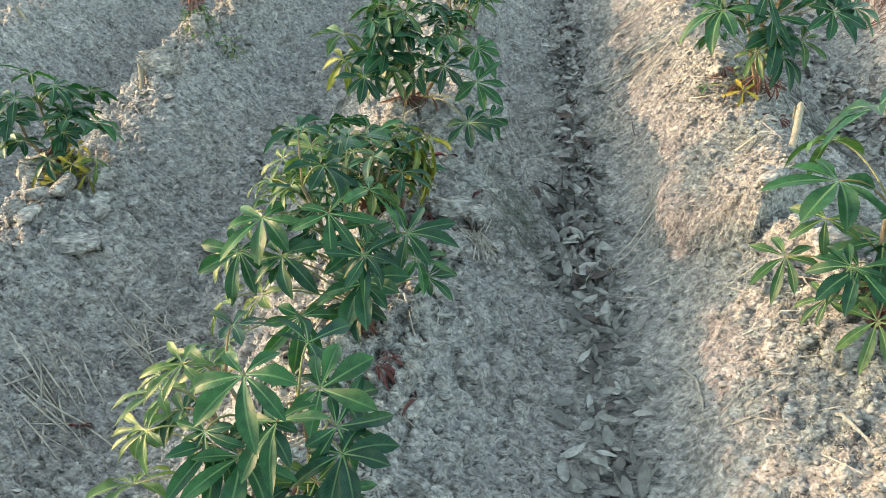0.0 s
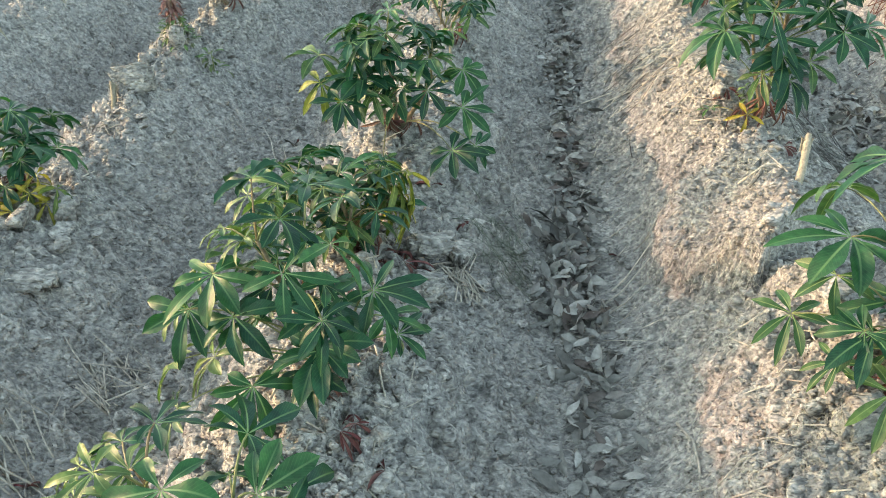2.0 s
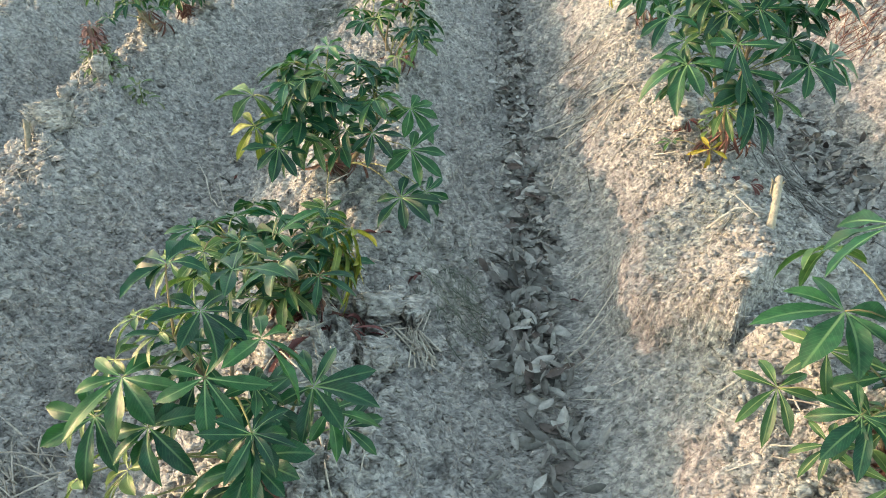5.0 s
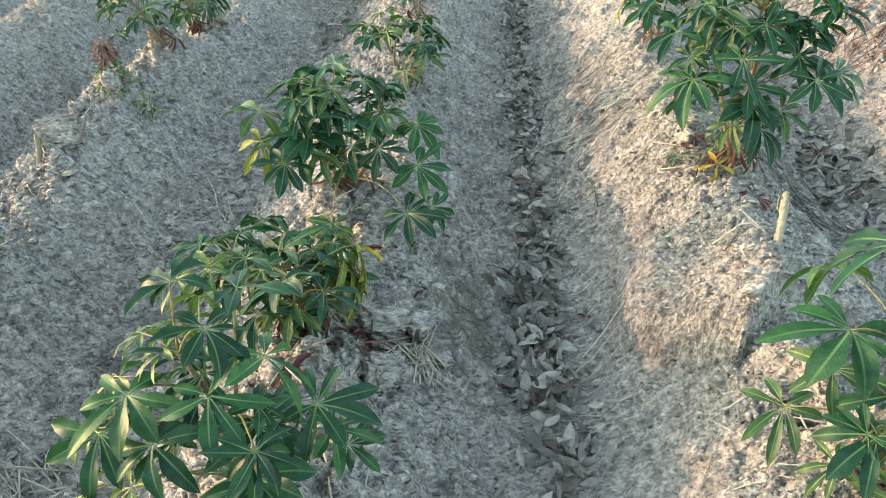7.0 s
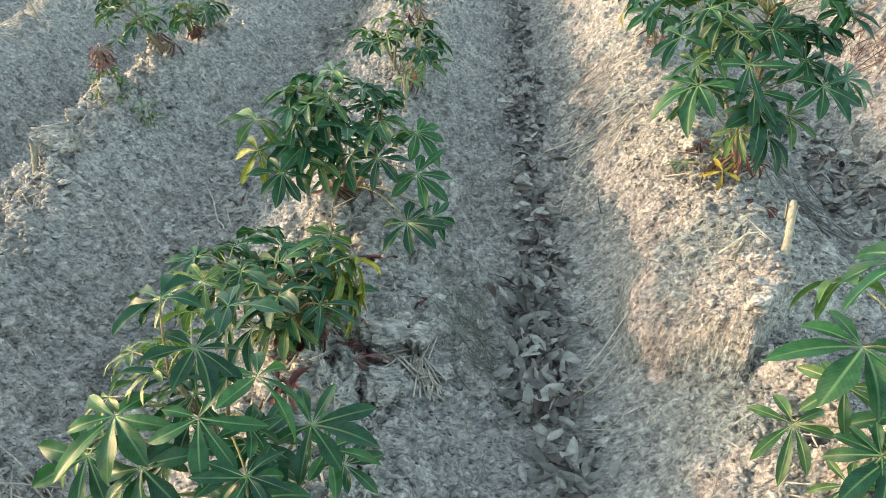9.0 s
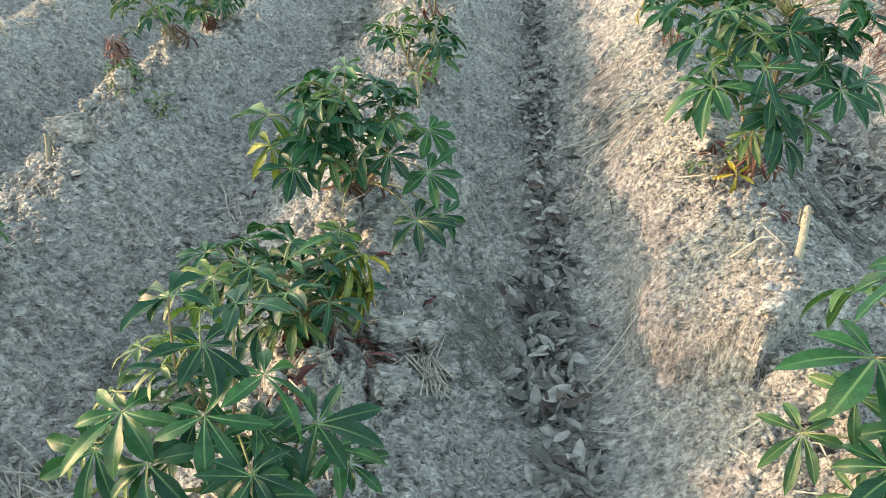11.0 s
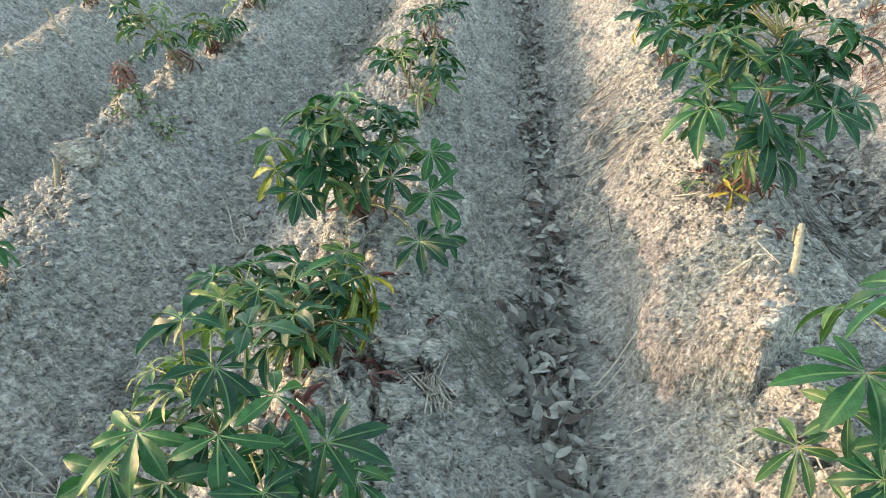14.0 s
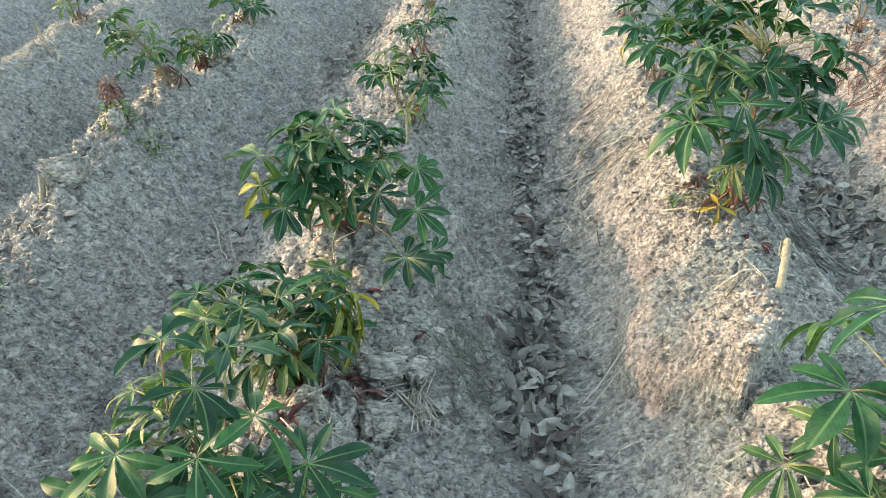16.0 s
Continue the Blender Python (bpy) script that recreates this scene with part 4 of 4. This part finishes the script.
# ---- dead leaves ----
def dry_leaf_mesh(seed):
    r = random.Random(seed)
    verts, faces, uvs = [], [], []
    curl, bend = r.uniform(-0.5, 0.7), r.uniform(-0.5, 0.4)
    for i in range(8):
        s = i / 7
        half = 0.20 * math.sin(math.pi * (0.03 + 0.94 * s)) ** 0.75 * (1.1 - 0.25 * s)
        for k in range(5):
            u = k / 2 - 1
            verts.append(Vector((half * u, s - 0.5, abs(u) ** 1.5 * half * curl + bend * (s - 0.5) ** 2 + 0.02 * math.sin(9 * s + 3 * u))))
    for i in range(7):
        for k in range(4):
            a = i * 5 + k
            faces.append((a, a + 1, a + 6, a + 5))
    v, f = tube([(0, -0.5, bend * 0.25), (0.02, -0.66, bend * 0.3)], [0.014, 0.01], 4)
    faces += [tuple(len(verts) + k for k in q) for q in f]
    verts += v
    return mesh_from("dry_leaf", verts, faces, LITTER)


DRY = [dry_leaf_mesh(i) for i in range(12)]


def dry_leaf_place(x, y, size, r, lift=0.0):
    m = pose(x, y, ground_z(x, y) + 0.015 + lift, r.gauss(0, 34), r.gauss(0, 32), r.uniform(0, 360)) @ Matrix.Scale(size, 4)
    return DRY[r.randrange(12)], m


lr = random.Random(77)
FALLEN = []
while len(FALLEN) < 300:
    y = lr.uniform(1.0, 4.0)
    dense = 0.35 + 0.65 * math.exp(-((y - 2.05) / 0.42) ** 2)
    if y < 1.65:
        dense *= 0.5
    if lr.random() > dense:
        continue
    x = 0.24 - 0.04 * (y - 2) + lr.gauss(-0.03 if 1.8 < y < 2.3 else 0, 0.045 + 0.012 * math.exp(-((y - 1.9) / 0.3) ** 2))
    FALLEN.append(dry_leaf_place(x, y, lr.uniform(0.036, 0.07), lr, lr.uniform(0, 0.025) * dense))
for i in range(230):
    s = lr.random()
    q = lr.random()
    FALLEN.append(dry_leaf_place(0.185 - 0.13 * (1 - q) * s + 0.06 * (1 - q) + lr.gauss(0, 0.04), 1.90 + 0.60 * q, lr.uniform(0.05, 0.09), lr, lr.uniform(0.0, 0.045)))
for i in range(60):
    FALLEN.append(dry_leaf_place(0.24 + lr.gauss(0, 0.07), lr.uniform(1.0, 1.8), lr.uniform(0.05, 0.09), lr, lr.uniform(0.0, 0.012)))
FALLEN.sort(key=lambda leaf: leaf[1].translation.y)
for me, m in FALLEN[:295]:
    ob = new("dry_leaf", me)
    ob.matrix_basis = m
    tagged(ob, "curled grey-brown dead leaf lying in the furrow", "leaf", "dead leaves in the furrow")
FALLEN = FALLEN[295:]
for i in range(110):
    FALLEN.append(dry_leaf_place(1.46 + lr.gauss(0, 0.08), lr.gauss(3.35, 0.25), lr.uniform(0.05, 0.09), lr, lr.uniform(0, 0.02)))
for i in range(130):
    FALLEN.append(dry_leaf_place(1.44 + lr.gauss(0, 0.11), lr.uniform(2.3, 4.6), lr.uniform(0.035, 0.07), lr, lr.uniform(0, 0.015)))


def far_litter():
    verts, faces = [], []
    for i in range(1200):
        y = lr.uniform(2.5, 8.0)
        if i % 3 == 2:
            x = (-0.98 if i % 2 else 1.50) + lr.gauss(0, 0.07)
        else:
            x = 0.20 - 0.02 * (y - 3) + lr.gauss(0, 0.05)
        FALLEN.append(dry_leaf_place(x, y, lr.uniform(0.04, 0.075), lr, lr.uniform(0, 0.02)))
    for me, m in FALLEN:
        n0 = len(verts)
        verts += [m @ v.co for v in me.vertices]
        faces += [tuple(n0 + k for k in p.vertices) for p in me.polygons]
    tagged(new("leaf_litter", mesh_from("leaf_litter", verts, faces, LITTER)), "far dead leaves gathered along the furrow", "leaves", kind="stuff")


far_litter()


# ---- straw and grass ----
def straw_pile(x0, y0, sx, sy, count, length, label, seed, heading=None, thick=0.0022, mat=None, name="dry_straw", lift=0.012):
    r = random.Random(seed)
    verts, faces = [], []
    for i in range(count):
        x, y = r.gauss(x0, sx), r.gauss(y0, sy)
        a = r.uniform(0, 6.28) if heading is None else radians(heading) + r.gauss(0, 0.5)
        n = length * r.uniform(0.4, 1.2)
        pts = []
        bow = r.uniform(-0.15, 0.15)
        h0, h1 = r.uniform(0, lift), r.uniform(0, lift)
        flat = [(s, x + n * s * math.cos(a + bow * s), y + n * s * math.sin(a + bow * s)) for s in (-0.5, -0.17, 0.17, 0.5)]
        zs = height(np.array([q[1] for q in flat]), np.array([q[2] for q in flat]))
        line = [zs[0] + (zs[3] - zs[0]) * (q[0] + 0.5) for q in flat]
        over = max(0.0, max(z - v for z, v in zip(zs, line))) * 0.8
        for (s, qx, qy), v in zip(flat, line):
            pts.append((qx, qy, v + over + thick * 0.5 + h0 + (h1 - h0) * (s + 0.5)))
        tube(pts, [thick * r.uniform(0.6, 1.3)] * 3 + [thick * 0.4], 4, verts, faces)
    return tagged(new(name, mesh_from(name, verts, faces, mat or STRAW)), label, "straw", kind="stuff")


straw_pile(-1.10, 1.50, 0.055, 0.06, 30, 0.15, "loose dry straw lying in the furrow", 1, 145, 0.0026)
straw_pile(-1.20, 1.18, 0.06, 0.08, 34, 0.15, "loose dry straw lying in the furrow", 2, 140, 0.0026)
straw_pile(-0.14, 1.86, 0.035, 0.04, 46, 0.11, "tuft of pale dry straw on the ridge flank", 3, 105, 0.0026, None, "dry_straw", 0.03)
straw_pile(0.60, 3.35, 0.12, 0.22, 90, 0.16, "dry straw strewn over the sunlit ridge", 4, 25)


def hanging_roots(count, seed):
    """Fine roots combed down over the broken face of the bank, most of them coated with soil."""
    r = random.Random(seed)
    for mat, share, label in ((CLOD, 0.9, "soil-coated fine roots hanging down the face of the bank"), (STRAW, 0.1, "pale dry roots hanging down the face of the bank")):
        verts, faces = [], []
        for _ in range(int(count * share)):
            s, d = r.random(), r.uniform(0.005, 0.09)
            x0, y0 = 0.455 + 0.18 * s, 2.06 - 0.32 * s
            n = r.uniform(0.012, 0.034)
            side = r.gauss(0.0, 0.7)
            line = []
            for q in (0, 0.33, 0.67, 1):
                e = d - n * q
                w = side * n * q + r.uniform(-0.003, 0.003)
                line.append((x0 + 0.857 * e + 0.514 * w, y0 + 0.514 * e - 0.857 * w))
            zs = height(np.array([p[0] for p in line]), np.array([p[1] for p in line]))
            k = r.uniform(0.0010, 0.0020)
            tube([(p[0], p[1], z + k + r.uniform(0, 0.004)) for p, z in zip(line, zs)], [k, k, k * 0.9, k * 0.4], 4, verts, faces)
        tagged(new("fine_roots", mesh_from("fine_roots", verts, faces, mat)), label, "roots", kind="stuff")


hanging_roots(520, 5)
straw_pile(0.40, 2.40, 0.05, 0.3, 12, 0.12, "dry stalks on the foot of the ridge", 6, 30)
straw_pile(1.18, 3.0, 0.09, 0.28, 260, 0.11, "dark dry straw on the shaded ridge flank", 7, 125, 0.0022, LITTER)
straw_pile(0.72, 2.14, 0.035, 0.04, 12, 0.08, "grey dry twigs on the bank", 8, None, 0.0022, LITTER)
straw_pile(1.98, 4.45, 0.13, 0.28, 90, 0.26, "reddish dry straw on the far ridge", 9, 40, 0.0024, WITHERED)
# tan straw in the dark litter colour, to stand in for half-shade here
straw_pile(0.47, 3.75, 0.06, 0.35, 90, 0.11, "dry straw along the edge of the ridge, coloured dark for half-shade", 21, 35, 0.002, LITTER)
straw_pile(-0.42, 0.86, 0.06, 0.18, 70, 0.06, "bits of dry straw under the plants", 10)
straw_pile(-0.40, 1.40, 0.08, 0.3, 90, 0.07, "bits of dry straw under the plants", 11)
straw_pile(-0.42, 2.55, 0.08, 0.2, 50, 0.07, "bits of dry straw under the plants", 12)
straw_pile(-1.60, 2.5, 0.08, 0.5, 70, 0.08, "bits of dry straw on the ridge", 13)
straw_pile(0.75, 1.25, 0.12, 0.25, 70, 0.07, "bits of dry straw on the sunlit ridge", 14)
straw_pile(-2.64, 4.6, 0.09, 0.4, 110, 0.14, "dry straw on the far ridge", 19)
straw_pile(-1.05, 2.9, 0.35, 0.8, 14, 0.16, "long dry stalks lying on the flank", 15, 115)
straw_pile(-0.02, 2.13, 0.055, 0.10, 300, 0.055, "low dark wiry grass at the furrow's edge", 16, None, 0.0011, GRASS, "wiry_grass", 0.03)
straw_pile(-0.95, 5.0, 0.10, 0.16, 120, 0.12, "low dark wiry grass in the furrow", 17, None, 0.0012, GRASS, "wiry_grass", 0.05)
straw_pile(-0.86, 5.75, 0.10, 0.2, 90, 0.12, "low dark wiry grass in the furrow", 18, 60, 0.0013, GRASS, "wiry_grass", 0.05)


def stalk(points, r0, label):
    pts = [Vector((x, y, ground_z(x, y) + 0.009 + up)) for x, y, up in points]
    v, f = tube([p - pts[0] for p in pts], [r0] * (len(pts) - 1) + [r0 * 0.6], 6)
    ob = new("dry_stalk", mesh_from("dry_stalk", v, f, STRAW))
    ob.location = pts[0]
    return tagged(ob, label, "stalk", "dry stalks on the ground")


stalk([(0.445, 1.47, 0.0), (0.468, 1.39, 0.004), (0.472, 1.32, 0.004), (0.462, 1.24, 0.0)], 0.0040, "thin bent pale stalk on the soil")
stalk([(0.668, 1.14, 0.004), (0.675, 1.08, 0.008), (0.70, 0.98, 0.002)], 0.0050, "short pale stick on the sunlit soil")
stalk([(0.49, 1.23, 0.0), (0.53, 1.25, 0.004), (0.57, 1.25, 0.0)], 0.002, "thin pale stalk on the soil")
stalk([(-1.02, 2.82, 0.0), (-1.10, 3.0, 0.004), (-1.18, 3.14, 0.0)], 0.003, "long thin grey stalk on the flank")
stalk([(0.29, 2.03, 0.004), (0.36, 2.09, 0.006), (0.44, 2.15, 0.004)], 0.0032, "long pale stalk on the foot of the bank")
stalk([(0.31, 1.99, 0.004), (0.37, 2.03, 0.006), (0.43, 2.08, 0.004)], 0.0028, "long pale stalk on the foot of the bank")
stalk([(0.33, 2.10, 0.004), (0.38, 2.16, 0.006), (0.45, 2.20, 0.004)], 0.0026, "thin pale stalk on the foot of the bank")
stalk([(0.70, 2.12, 0.02), (0.735, 2.21, 0.045), (0.77, 2.10, 0.02)], 0.004, "bent grey twig on top of the bank")
stalk([(0.66, 2.16, 0.015), (0.72, 2.15, 0.025), (0.79, 2.16, 0.015)], 0.0035, "grey twig on top of the bank")
stalk([(0.34, 3.15, 0.01), (0.30, 2.95, 0.02)], 0.003, "thin reddish stalk leaning in the furrow")


def withered(x, y, size, k, turn):
    ob = new("withered_leaf", LEAVES["fallen"][k % 4])
    ob.matrix_basis = Matrix.Translation((x, y, ground_z(x, y) + size * 0.25)) @ pose(0, 0, 0, -10, 12, turn) @ Matrix.Scale(size, 4)
    return tagged(ob, "curled dark red dead leaf on the soil", "leaf", "fallen red leaves")


for k, (x, y, size, turn) in enumerate([(-0.215, 1.10, 0.075, 80), (-0.29, 1.17, 0.07, 200), (-0.31, 1.13, 0.07, 250), (-0.30, 1.20, 0.06, 160), (-0.27, 2.20, 0.085, 20), (-0.14, 2.12, 0.085, 70), (-0.30, 1.79, 0.11, 10), (-0.28, 1.74, 0.10, 300), (-0.25, 1.81, 0.09, 330), (-0.33, 1.84, 0.11, 40), (-1.12, 1.14, 0.07, 20), (0.84, 2.48, 0.09, 80),
                                          (0.86, 2.44, 0.07, 250), (0.75, 2.86, 0.09, 180), (0.73, 2.80, 0.07, 10), (0.24, 0.98, 0.08, 40), (-0.98, 3.08, 0.08, 80),
                                          (-0.44, 1.80, 0.09, 200), (-0.40, 1.76, 0.08, 120), (-0.29, 1.81, 0.08, 20), (-0.36, 1.66, 0.12, 80), (-0.40, 1.62, 0.11, 140), (-0.33, 1.72, 0.10, 60), (-0.50, 2.50, 0.09, 160), (0.36, 2.3, 0.05, 0)]):
    withered(x, y, size, k, turn)
